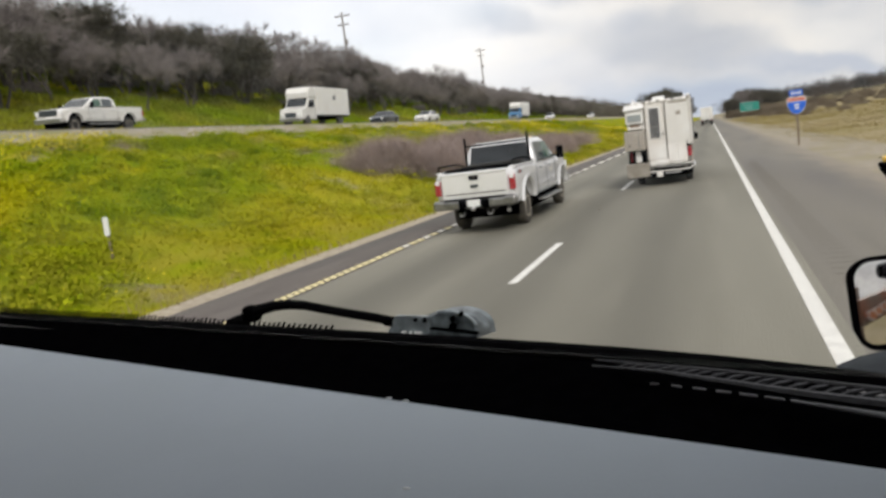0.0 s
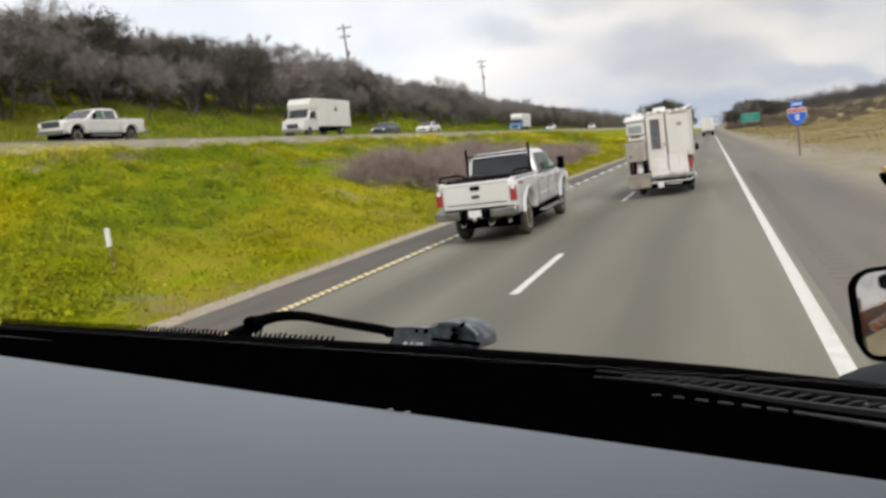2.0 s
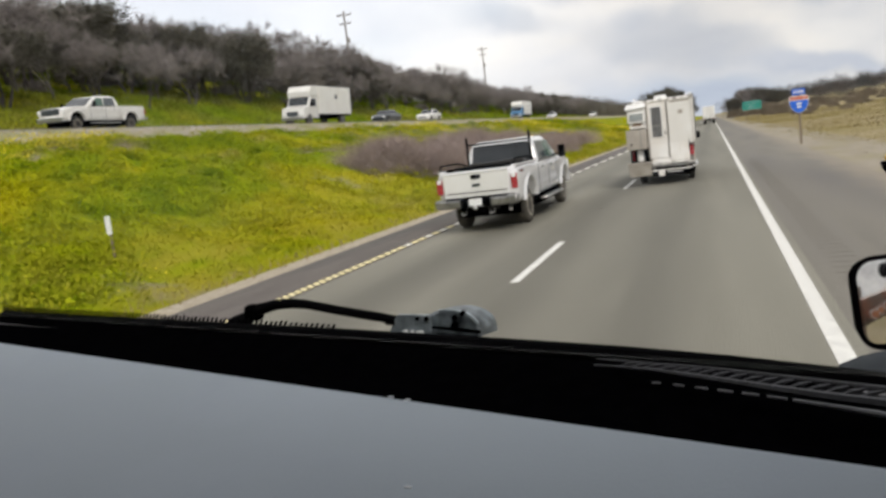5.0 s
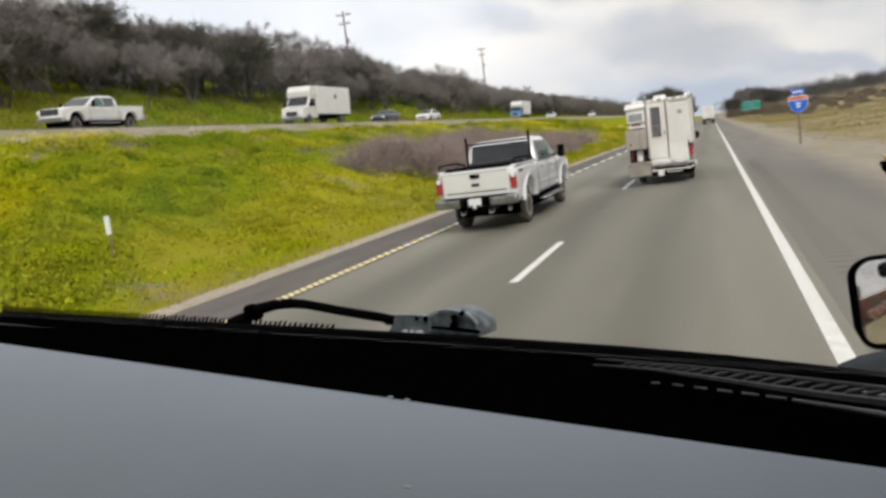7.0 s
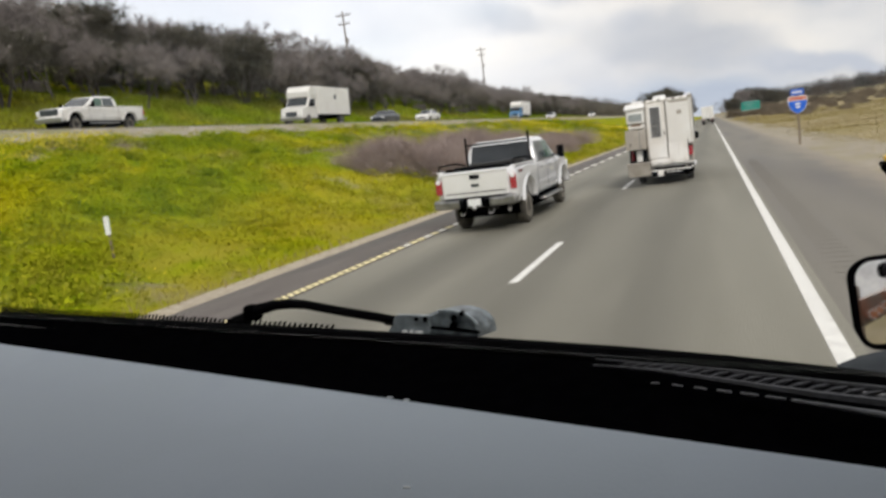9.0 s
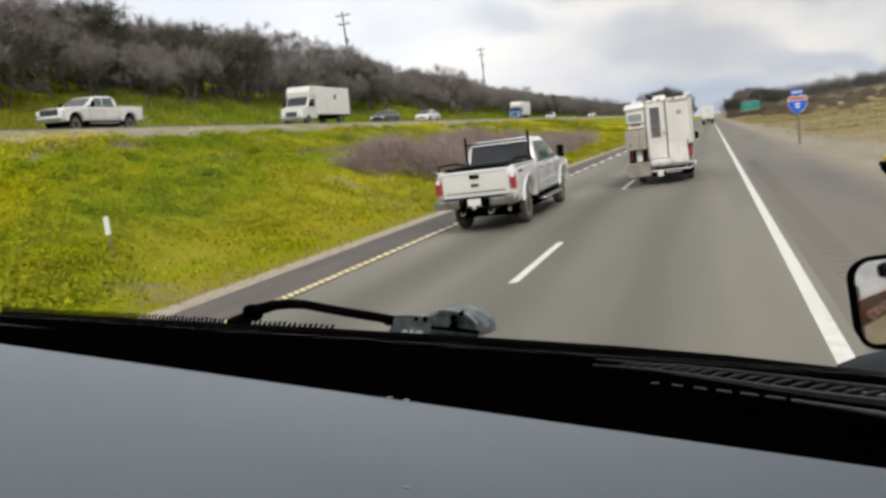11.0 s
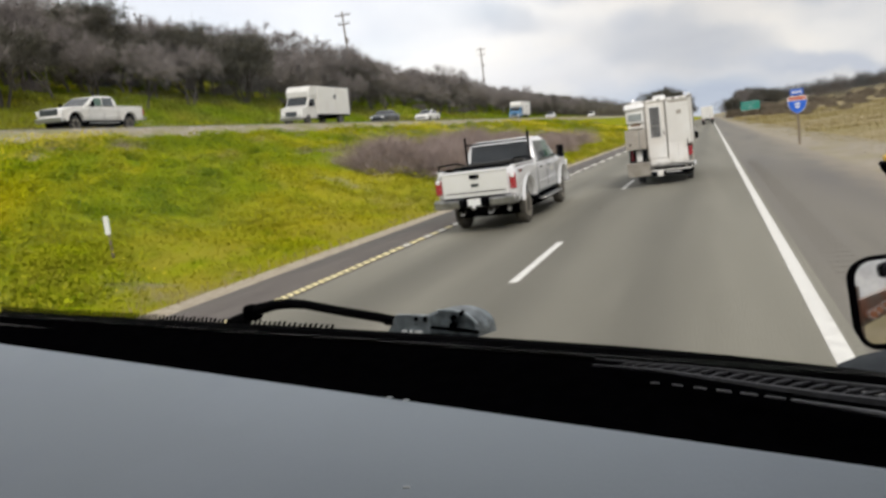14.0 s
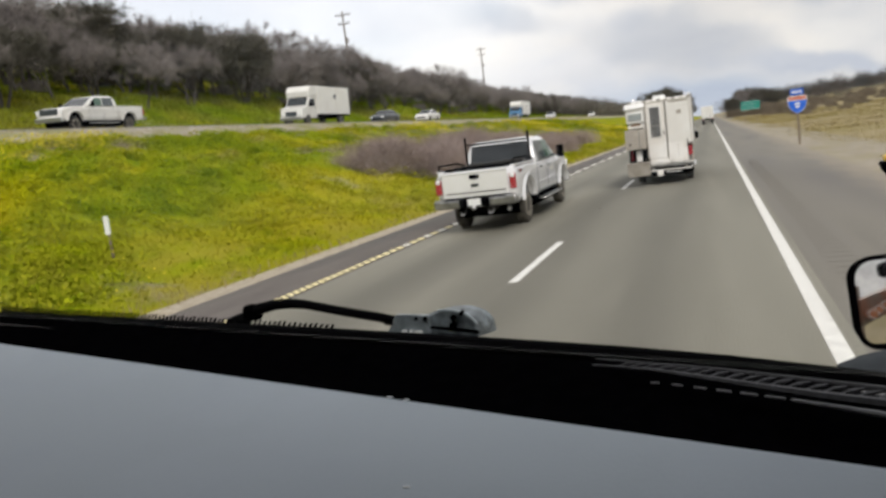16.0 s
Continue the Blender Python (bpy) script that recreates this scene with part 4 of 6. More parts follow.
def body_side(hw, low, crease, nose, tail):
    """Half width of a car body: tucked sill, soft crease, rounded shoulder, corners drawn in."""
    def xf(y, z, t):
        x = hw - 0.07 * max(0.0, (low + 0.22 - z) / 0.22) ** 2
        x += 0.016 * math.exp(-((z - crease) / 0.07) ** 2)
        x -= 0.05 * max(0.0, (t - 0.86) / 0.14) ** 2
        x -= 0.16 * max(0.0, (y - nose) / 0.6) ** 2 + 0.05 * max(0.0, (tail - y) / 0.4) ** 2
        return x
    return xf


def cabin_side(hw, belt, lean):
    def xf(y, z, t):
        return hw * (1 - lean * max(0.0, z - belt)) - 0.07 * max(0.0, (t - 0.8) / 0.2) ** 2
    return xf


def wheel(parent, x, y, r, w, tyre_mat, rim_mat, side, spokes=6):
    """One wheel: tyre with rounded shoulders, dished rim with spokes."""
    s = 1 if side > 0 else -1
    t = part("tyre", lathe(bmesh.new(), [(-w / 2, r * 0.6), (-w / 2, r * 0.9), (-w * 0.38, r * 0.985), (-w * 0.2, r), (w * 0.2, r), (w * 0.38, r * 0.985), (w / 2, r * 0.9), (w / 2, r * 0.6)], 26), tyre_mat, parent, smooth=True)
    t.location = (x, y, r)
    bm = bmesh.new()
    lathe(bm, [(s * w * 0.2, r * 0.56), (s * w * 0.51, r * 0.62), (s * w * 0.52, r * 0.55), (s * w * 0.36, r * 0.50), (s * w * 0.34, r * 0.2), (s * w * 0.46, r * 0.16), (s * w * 0.46, r * 0.02)], 20)
    for k in range(spokes):
        a = 2 * math.pi * k / spokes
        box(bm, (s * w * 0.40, r * 0.36 * math.cos(a), r * 0.36 * math.sin(a)), (w * 0.1, r * 0.42, r * 0.16), 0, 1, Matrix.Rotation(a, 4, "X"))
    part("rim", bm, rim_mat, t)
    return t


def panel(bm, pts, xs, thick=0.012):
    """Side panel from (y, z) points on the plane x = xs(z)."""
    slab(bm, [(xs(z), y, z) for y, z in pts], thick)
    return bm


def side_windows(parent, polys, hw, belt, lean, mat):
    for s in (1, -1):
        for poly in polys:
            pts = [(s * (hw * (1 - lean * (z - belt)) + 0.004), y, z) for y, z in poly]
            if s < 0:
                pts = pts[::-1]
            part("side_window", slab(bmesh.new(), pts[::-1], -0.01), mat, parent)


def make_pickup(label, paint, m, rack=False, dusty=False, group="", lower=None, crew=True):
    """Long pickup: body with wheel arches, cabin, glass, lamps, bumper, wheels."""
    p = thing("pickup_truck", label, "pickup truck", m, group)
    hw, belt, r = 1.0, 1.40, 0.42
    low = 0.60
    wy = (2.15, -2.15)
    roof_z = lambda y: float(np.interp(y, [-3.4, -1.2, 1.42, 2.3, 2.85, 3.06, 3.1], [1.42, 1.41, 1.42, 1.38, 1.32, 1.22, 1.1]))
    part("body", hull(steps(-3.38, 3.1, wy, 0.62, 34), arch_floor(low, wy, 0.62, 0.50), roof_z, body_side(hw - 0.012, low, 1.17, 2.5, -3.0), 9), paint, p, smooth=True)
    yb = -1.15 if crew else -0.2
    cab_z = lambda y: float(np.interp(y, [yb, yb + 0.10, yb + 0.2, yb + 0.42, 0.2, 0.45, 0.6, 1.40], [1.42, 1.88, 1.985, 2.025, 2.02, 1.99, 1.94, 1.40]))
    part("cabin", hull(sorted({*np.linspace(yb, 1.4, 22), yb + 0.1, yb + 0.2}), lambda y: 1.37, cab_z, cabin_side(hw - 0.03, belt, 0.22), 8), paint, p, smooth=True)
    side = [[(yb + 0.30, 1.45), (-0.02, 1.45), (-0.02, 1.90), (yb + 0.32, 1.90)], [(0.06, 1.45), (1.0, 1.45), (0.55, 1.88), (0.06, 1.90)]] if crew else [[(yb + 0.25, 1.45), (1.0, 1.45), (0.55, 1.88), (yb + 0.3, 1.90)]]
    side_windows(p, side[:-1], hw - 0.03, belt, 0.22, M_SIDEGLASS)
    side_windows(p, side[-1:], hw - 0.03, belt, 0.22, M_GREENGLASS)
    part("rear_window", slab(bmesh.new(), [(-0.82, yb - 0.012, 1.43), (0.82, yb - 0.012, 1.43), (0.76, yb + 0.085, 1.93), (-0.76, yb + 0.085, 1.93)], 0.012), M_CARGLASS, p, "dark tinted rear window")
    part("windscreen", slab(bmesh.new(), [(0.80, 1.36, 1.44), (-0.80, 1.36, 1.44), (-0.74, 0.66, 1.92), (0.74, 0.66, 1.92)], 0.012), M_CARGLASS, p)
    # bed well and rails
    part("bed_liner", one_box(((0), (-3.3 + yb) / 2 - 0.02, 1.424), (1.62, (yb + 3.3) - 0.12, 0.02), 0.004), M_BLACK, p, "black bed liner")
    for s in (1, -1):
        part("bed_rail", one_box((s * 0.92, (-3.3 + yb) / 2 - 0.02, 1.435), (0.14, (yb + 3.3) - 0.1, 0.045), 0.015), paint, p)
        if rack:
            for k in range(4):
                part("stake_pocket", one_box((s * 0.92, -3.15 + 0.58 * k, 1.462), (0.10, 0.20, 0.03), 0.01), M_BLACK, p)
        part("tail_lamp", one_box((s * 0.93, -3.385, 1.10), (0.15, 0.07, 0.34), 0.02), M_RED, p, "red tail lamp")
        part("lamp_lens", one_box((s * 0.925, -3.392, 1.225), (0.11, 0.07, 0.09), 0.015), M_SIGNWHITE, p, "white reversing lens")
        mir = part("door_mirror", one_box((s * 1.2, 1.02, 1.54), (0.2, 0.1, 0.34), 0.03), M_BLACK, p, "black door mirror")
        part("mirror_arm", one_box((s * 1.05, 1.05, 1.46), (0.2, 0.04, 0.05), 0.01), M_BLACK, p)
        part("running_board", one_box((s * 1.03, 0.1, 0.46), (0.19, 2.3, 0.05), 0.02), M_CHROME, p, "bright running board")
        part("rocker", one_box((s * 0.90, 0.0, 0.52), (0.06, 2.9, 0.16), 0.02), M_BLACK, p)
        part("window_trim", tube(bmesh.new(), [(s * 0.965, yb + 0.25, 1.425), (s * 0.965, 1.05, 1.425)], 0.012, 6), M_BLACK, p)
        for yy in ((-0.72, 0.3) if crew else (0.1,)):
            part("door_handle", one_box((s * 1.005, yy, 1.24), (0.02, 0.17, 0.035), 0.008), M_BLACK, p)
        for yy in (-1.18, -0.03, 1.12) if crew else (-0.25, 1.1):
            part("door_seam", one_box((s * 0.999, yy, 1.02), (0.006, 0.012, 0.68)), M_BLACK, p)
        part("headlamp", one_box((s * 0.82, 3.05, 1.1), (0.28, 0.08, 0.24), 0.03), M_SIGNWHITE, p)
        for cy in (2.15, -2.15):
            bm = bmesh.new()
            inner_, outer_ = arch(cy, 0.615, low, 12, 0.50), arch(cy, 0.705, low, 12, 0.50)
            rings = [[bm.verts.new((s * x, y, z)) for y, z in pts] for x, pts in ((0.90, inner_), (1.028, inner_), (1.030, [(0.5 * (u[0] + v[0]), 0.5 * (u[1] + v[1])) for u, v in zip(inner_, outer_)]), (0.975, outer_))]
            for q0, q1 in zip(rings, rings[1:]):
                for k in range(len(q0) - 1):
                    bm.faces.new((q0[k], q0[k + 1], q1[k + 1], q1[k]))
            part("arch_flare", bm, paint, p, smooth=True)
        part("body_crease", tube(bmesh.new(), [(s * 0.985, -1.4, 0.86), (s * 0.985, 1.42, 0.90)], 0.016, 6), paint, p)
        if lower:
            part("lower_trim", one_box((s * 1.0, 0.0, 0.78), (0.02, 2.9, 0.2), 0.006), lower, p, "pale lower band")
        for y in (2.15, -2.15):
            wheel(p, s * 0.79, y, r, 0.25, M_MUDTYRE if dusty else M_TYRE, M_ALLOY, s)
    part("tailgate", one_box((0, -3.395, 1.10), (1.64, 0.05, 0.58), 0.02), paint, p)
    part("tailgate_lip", one_box((0, -3.40, 1.385), (1.66, 0.07, 0.05), 0.015), paint, p)
    part("tailgate_crease", one_box((0, -3.425, 0.93), (1.5, 0.012, 0.02), 0.005), M_BLACK, p)
    h = part("tailgate_handle", one_box((0, -3.43, 1.28), (0.24, 0.03, 0.1), 0.02), M_BLACK, p, "black tailgate handle")
    part("badge", one_box((0, -3.425, 1.09), (0.2, 0.012, 0.07), 0.02), M_DARKPAINT, p, "dark oval badge")
    b = part("rear_bumper", one_box((0, -3.5, 0.70), (1.96, 0.22, 0.20), 0.05, 3), M_BUMPER, p, "steel bumper with dark reflections in its colour")
    part("step_pad", one_box((0, -3.5, 0.805), (1.7, 0.16, 0.02), 0.006), M_BLACK, p)
    part("number_plate", one_box((0, -3.62, 0.72), (0.32, 0.015, 0.16), 0.004), M_SIGNWHITE, p, "plain white plate")
    for s in (1, -1):
        part("bumper_notch", one_box((s * 0.3, -3.615, 0.70), (0.16, 0.02, 0.19), 0.01), M_BLACK, p)
    part("hitch", one_box((0, -3.5, 0.52), (0.5, 0.12, 0.1), 0.02), M_BLACK, p)
    part("hitch_ball", lathe(bmesh.new(), [(-0.05, 0.0), (-0.04, 0.04), (0.0, 0.05), (0.04, 0.04), (0.05, 0.0)], 12, (0.0, -3.66, 0.60)), M_CHROME, p)
    for xs in (-0.42, 0.28):
        part("shackle", tube(bmesh.new(), [(xs, -3.45, 0.50), (xs + 0.03, -3.52, 0.44), (xs + 0.12, -3.52, 0.45), (xs + 0.13, -3.45, 0.52)], 0.022, 6), M_CHROME, p)
    part("axle", tube(bmesh.new(), [(-0.8, -2.15, 0.42), (0, -2.15, 0.4), (0.8, -2.15, 0.42)], [0.06, 0.14, 0.06], 10), M_BLACK, p)
    part("chassis", one_box((0, -0.3, 0.62), (1.2, 5.2, 0.22), 0.03), M_BLACK, p)
    part("spare_tyre", lathe(bmesh.new(), [(-0.11, 0.2), (-0.11, 0.33), (-0.06, 0.37), (0.06, 0.37), (0.11, 0.33), (0.11, 0.2)], 22), M_TYRE, p).matrix_basis = pose(0, -2.85, 0.56, 0, 90, 0)
    part("exhaust", tube(bmesh.new(), [(0.5, -0.5, 0.45), (0.55, -2.6, 0.48), (0.72, -3.2, 0.46)], 0.045, 8), M_CHROME, p)
    # black box hung low, standing in for the shade under the truck
    part("underbody_shade", one_box((0, 0.05, 0.45), (1.62, 5.3, 0.34), 0.05), M_BLACK, p)
    for s in (1, -1):
        part("wheel_well", one_box((s * 0.50, -2.15, 0.82), (0.60, 1.20, 0.56), 0.03), M_BLACK, p)
        part("wheel_well", one_box((s * 0.50, 2.15, 0.82), (0.60, 1.20, 0.56), 0.03), M_BLACK, p)
    for k in range(5):
        part("bed_slat", one_box((0, -3.1 + 0.3 * k, 1.455), (1.66, 0.05, 0.03), 0.008), M_BLACK if rack else paint, p)
    part("front_bumper", one_box((0, 3.12, 0.68), (1.96, 0.2, 0.26), 0.05), M_CHROME, p)
    part("grille", one_box((0, 3.1, 1.1), (1.3, 0.06, 0.34), 0.02), M_DARKPAINT, p)
    if rack:
        for s in (1, -1):
            part("rack_post", tube(bmesh.new(), [(s * 0.86, -1.28, 1.44), (s * 0.86, -1.28, 2.18)], 0.035, 8), M_BLACK, p, "black rack post")
            part("stake_rail", tube(bmesh.new(), [(s * 0.93, -3.25, 1.46), (s * 0.93, -3.2, 1.58), (s * 0.93, -2.0, 1.58), (s * 0.93, -1.4, 1.50)], 0.022, 8), M_BLACK, p, "black bed rail")
        part("rack_bar", tube(bmesh.new(), [(-0.86, -1.26, 1.985), (0.86, -1.26, 1.985)], 0.022, 8), M_BLACK, p)
        part("tool_box", one_box((0, -1.5, 1.47), (1.5, 0.34, 0.10), 0.02), M_TYRE, p, "black toolbox across the bed")
        for xs in (-0.5, -0.25, 0.0, 0.25, 0.5):
            part("roof_lamp", one_box((xs, 0.42, 2.02), (0.09, 0.14, 0.05), 0.015), M_AMBER, p, "amber cab roof lamp")
        for s in (1, -1):
            part("lamp_trim", one_box((s * 0.975, -3.35, 1.10), (0.03, 0.06, 0.34), 0.01), M_RED, p)
            part("bumper_end", one_box((s * 0.88, -3.50, 0.72), (0.3, 0.23, 0.21), 0.06, 3), M_BUMPER, p)
        part("bumper_recess", one_box((0, -3.605, 0.72), (0.5, 0.03, 0.2), 0.01), M_BLACK, p)
        part("bumper_gap", one_box((0, -3.43, 0.82), (1.8, 0.06, 0.03), 0.005), M_BLACK, p)
        for i, yy in enumerate((-1.0, -0.6, -0.2)):
            part("roof_rib", one_box((0, yy, 2.032), (1.3, 0.07, 0.012), 0.005), paint, p)
        for k, (dy, c) in enumerate(((0.0, M_DARKPAINT), (0.16, M_RED), (0.3, M_DARKPAINT))):
            part("side_decal", one_box((1.001, -3.05 + dy, 1.29), (0.004, 0.12, 0.07)), c, p, "small lettered decal drawn as bars")
        part("door_decal", one_box((0.998, 0.55, 1.12), (0.006, 0.36, 0.08)), M_BEIGEPAINT, p, "faded door decal")
    return p


make_pickup("silver crew cab pickup truck with black rack and dusty wheels", M_SILVER, pose(-5.12, 20.12, 0, 0, 0, 0.2) @ Matrix.Diagonal((0.95, 1.06, 1.0, 1)), rack=True, dusty=True)


def make_camper(m):
    """Old pickup with a slide-in camper box, its back hung with stowage."""
    c = thing("camper_truck", "weathered white camper box on an old grey pickup truck", "camper truck", m)
    hw, r, low = 0.98, 0.38, 0.56
    wy = (1.85, -1.65)
    deck = lambda y: float(np.interp(y, [-2.9, 1.1, 1.9, 2.45, 2.6, 2.64], [1.22, 1.24, 1.22, 1.15, 1.04, 0.95]))
    part("truck_body", hull(steps(-2.9, 2.64, wy, 0.47, 30), arch_floor(low, wy, 0.47, 0.38), deck, body_side(hw - 0.01, low, 1.0, 2.1, -2.6), 8), M_GREYPAINT, c, "dull grey pickup body", smooth=True)
    part("hood", hull(np.linspace(0.9, 2.5, 10), lambda y: 1.12, lambda y: float(np.interp(y, [0.9, 1.3, 2.2, 2.5], [1.24, 1.31, 1.25, 1.14])), lambda y, z, t: 0.9 - 0.1 * max(0, y - 2.0) ** 2 - 0.1 * t ** 4, 5), M_WHITE, c, "white hood", smooth=True)
    cab_z = lambda y: float(np.interp(y, [-0.45, -0.36, 0.2, 0.42, 1.1], [1.3, 1.70, 1.76, 1.71, 1.22]))
    part("cabin", hull(np.linspace(-0.45, 1.1, 14), lambda y: 1.19, cab_z, cabin_side(0.93, 1.24, 0.2), 7), M_WHITE, c, "white truck cabin", smooth=True)
    side_windows(c, [[(-0.3, 1.3), (0.85, 1.3), (0.4, 1.66), (-0.28, 1.66)]], 0.93, 1.24, 0.2, M_PALEGLASS)
    part("windscreen", slab(bmesh.new(), [(0.75, 1.09, 1.28), (-0.75, 1.09, 1.28), (-0.7, 0.56, 1.68), (0.7, 0.56, 1.68)], 0.012), M_CARGLASS, c)
    for s in (1, -1):
        part("beige_band", one_box((s * 0.985, -0.2, 1.17), (0.02, 5.0, 0.10), 0.008), M_BEIGEPAINT, c, "dusty beige rail band")
        part("lower_band", one_box((s * 0.975, 0.1, 0.63), (0.03, 2.5, 0.15), 0.008), M_BEIGEPAINT, c, "pale beige sill")
        part("running_board", one_box((s * 1.0, 0.1, 0.42), (0.16, 2.4, 0.05), 0.02), M_CHROME, c)
        part("door_mirror", one_box((s * 1.16, 0.82, 1.36), (0.16, 0.08, 0.24), 0.02), M_BLACK, c)
        part("mirror_arm", one_box((s * 1.02, 0.84, 1.32), (0.18, 0.03, 0.04), 0.008), M_BLACK, c)
        part("fuel_cap", one_box((s * 0.985, -0.75, 1.0), (0.02, 0.16, 0.16), 0.03), M_BLACK, c)
        part("door_seam", one_box((s * 0.978, -0.42, 0.9), (0.006, 0.012, 0.5)), M_BLACK, c)
        part("door_seam", one_box((s * 0.978, 0.95, 0.9), (0.006, 0.012, 0.5)), M_BLACK, c)
        part("tail_lamp", one_box((s * 0.90, -2.92, 0.99), (0.14, 0.08, 0.32), 0.015), M_RED, c, "red tail lamp")
        for cy in wy:
            bm = bmesh.new()
            pts = arch(cy, 0.485, low, cz=0.38)
            for (y0, z0), (y1, z1) in zip(pts, pts[1:]):
                slab(bm, [(s * 0.955, y0, z0), (s * 0.955, y1, z1), (s * 0.995, y1, z1), (s * 0.995, y0, z0)], 0.03)
            part("arch_trim", bm, M_BEIGEPAINT, c)
        for y in wy:
            wheel(c, s * 0.83, y, r, 0.24, M_TYRE, M_CHROME, s)
            part("wheel_well", one_box((s * 0.56, y, 0.62), (0.4, 0.86, 0.44), 0.03), M_BLACK, c)
        part("headlamp", one_box((s * 0.72, 2.62, 0.9), (0.3, 0.06, 0.2), 0.02), M_SIGNWHITE, c)
    part("front_bumper", one_box((0, 2.7, 0.6), (1.9, 0.16, 0.2), 0.04), M_CHROME, c)
    part("chassis", one_box((0, -0.3, 0.48), (1.1, 5.0, 0.18), 0.03), M_BLACK, c)
    # low black box paints the shade between the wheels
    part("underbody_shade", one_box((0, -0.2, 0.40), (1.62, 5.0, 0.34), 0.05), M_BLACK, c)
    part("axle", tube(bmesh.new(), [(-0.8, -1.65, 0.38), (0, -1.65, 0.36), (0.8, -1.65, 0.38)], [0.05, 0.13, 0.05], 10), M_BLACK, c)
    part("spare_tyre", lathe(bmesh.new(), [(-0.1, 0.18), (-0.1, 0.3), (0.1, 0.3), (0.1, 0.18)], 20), M_TYRE, c).matrix_basis = pose(0.2, -2.4, 0.45, 0, 90, 0)
    # white tube bumper, step and hitch under the back
    part("rear_bumper", one_box((0.12, -3.14, 0.60), (1.75, 0.16, 0.10), 0.03), M_BUMPER, c, "mottled steel step bumper")
    # black fill put behind the bumper where the underside lies in shade
    part("bumper_shade_fill", one_box((0.12, -2.98, 0.46), (1.70, 0.12, 0.30), 0.03), M_BLACK, c)
    for xs, w, z in ((-0.30, 0.22, 0.655), (0.06, 0.34, 0.65), (0.52, 0.30, 0.66), (0.84, 0.26, 0.64)):
        part("bumper_cap", one_box((xs, -3.17, z), (w, 0.15, 0.028), 0.01), M_OFFWHITE, c, "worn white bumper cap")
    part("can_frame", one_box((-0.79, -3.08, 0.98), (0.60, 0.10, 0.46), 0.02), M_BLACK, c)
    for xs in (-1.06, -0.56):
        part("can_strap", one_box((xs, -3.28, 0.98), (0.05, 0.34, 0.44), 0.012), M_RUBBER, c)
    part("bumper_bar", tube(bmesh.new(), [(-0.55, -3.26, 0.50), (-0.45, -3.34, 0.46), (0.85, -3.34, 0.46), (0.95, -3.26, 0.52)], 0.020, 8), M_OFFWHITE, c, "white tube under the bumper")
    # another black fill for the shade behind the bumper
    part("bumper_shadow_gap", one_box((0.12, -3.02, 0.50), (1.5, 0.1, 0.1), 0.02), M_BLACK, c)
    part("step_plate", one_box((0.32, -3.30, 0.38), (0.5, 0.22, 0.035), 0.01), M_CHROME, c)
    part("hitch", one_box((-0.12, -3.3, 0.36), (0.2, 0.3, 0.16), 0.03), M_OFFWHITE, c)
    for xs in (-0.35, 0.75):
        part("bumper_bracket", one_box((xs, -3.1, 0.53), (0.06, 0.3, 0.14), 0.01), M_GREYPAINT, c)
    # the box: lower part in the bed, wide upper part, bunk over the cab
    X = 1.05
    shell = [(-3.02, 1.25), (-3.05, 2.62), (-2.9, 2.70), (0.9, 2.64), (1.35, 2.54), (1.42, 2.34), (1.42, 1.98), (1.30, 1.88), (-0.48, 1.88), (-0.5, 1.25)]
    part("shell", prism(bmesh.new(), shell, -X, X, 0.03, 2), M_OFFWHITE, c, "white camper shell")
    part("lower_shell", one_box((0.2, -2.98, 0.98), (1.25, 0.2, 0.62), 0.02), M_OFFWHITE, c)
    for s in (1, -1):
        for k in range(10):
            z = 1.32 + k * 0.133
            y1 = 1.36 if z > 1.95 else -0.52
            part("siding_board", one_box((s * (X + 0.008), (-3.0 + y1) / 2, z), (0.022, y1 + 3.0 - 0.06, 0.116), 0.009), M_OFFWHITE, c)
        part("corner_trim", one_box((s * (X + 0.014), -3.03, 1.96), (0.03, 0.05, 1.42), 0.008), M_GREYPAINT, c, "dark weathered corner strip")
        part("side_window", one_box((s * (X + 0.022), -1.55, 1.95), (0.03, 1.05, 0.44), 0.015), M_CHROME, c, "wide aluminium framed window")
        part("pane", one_box((s * (X + 0.036), -1.82, 1.95), (0.012, 0.48, 0.38), 0.004), M_PALEGLASS, c)
        part("pane", one_box((s * (X + 0.036), -1.29, 1.95), (0.012, 0.46, 0.38), 0.004), M_CARGLASS, c)
        part("bunk_window", one_box((s * (X + 0.022), 0.92, 2.26), (0.03, 0.36, 0.28), 0.015), M_CHROME, c, "small framed bunk window")
        part("pane", one_box((s * (X + 0.036), 0.84, 2.26), (0.012, 0.15, 0.23), 0.004), M_CARGLASS, c)
        part("pane", one_box((s * (X + 0.036), 1.01, 2.26), (0.012, 0.15, 0.23), 0.004), M_PALEGLASS, c)
        part("hatch", one_box((s * (X + 0.02), -2.5, 1.46), (0.02, 0.42, 0.34), 0.01), M_WHITE, c)
        part("hatch_latch", one_box((s * (X + 0.032), -2.34, 1.46), (0.02, 0.05, 0.05), 0.01), M_GREYPAINT, c)
        part("vent_cover", one_box((s * (X + 0.02), -1.15, 1.48), (0.02, 0.24, 0.30), 0.01), M_BEIGEPAINT, c)
        part("clearance_lamp", one_box((s * (X + 0.02), -2.85, 2.56), (0.03, 0.12, 0.06), 0.01), M_RED, c)
        # serrated edge of the roof sheet
        for k in range(16):
            part("roof_lip", one_box((s * (X - 0.02), -2.9 + 0.235 * k, 2.70), (0.12, 0.125, 0.045), 0.012), M_OFFWHITE if k % 2 else M_GREYPAINT, c)
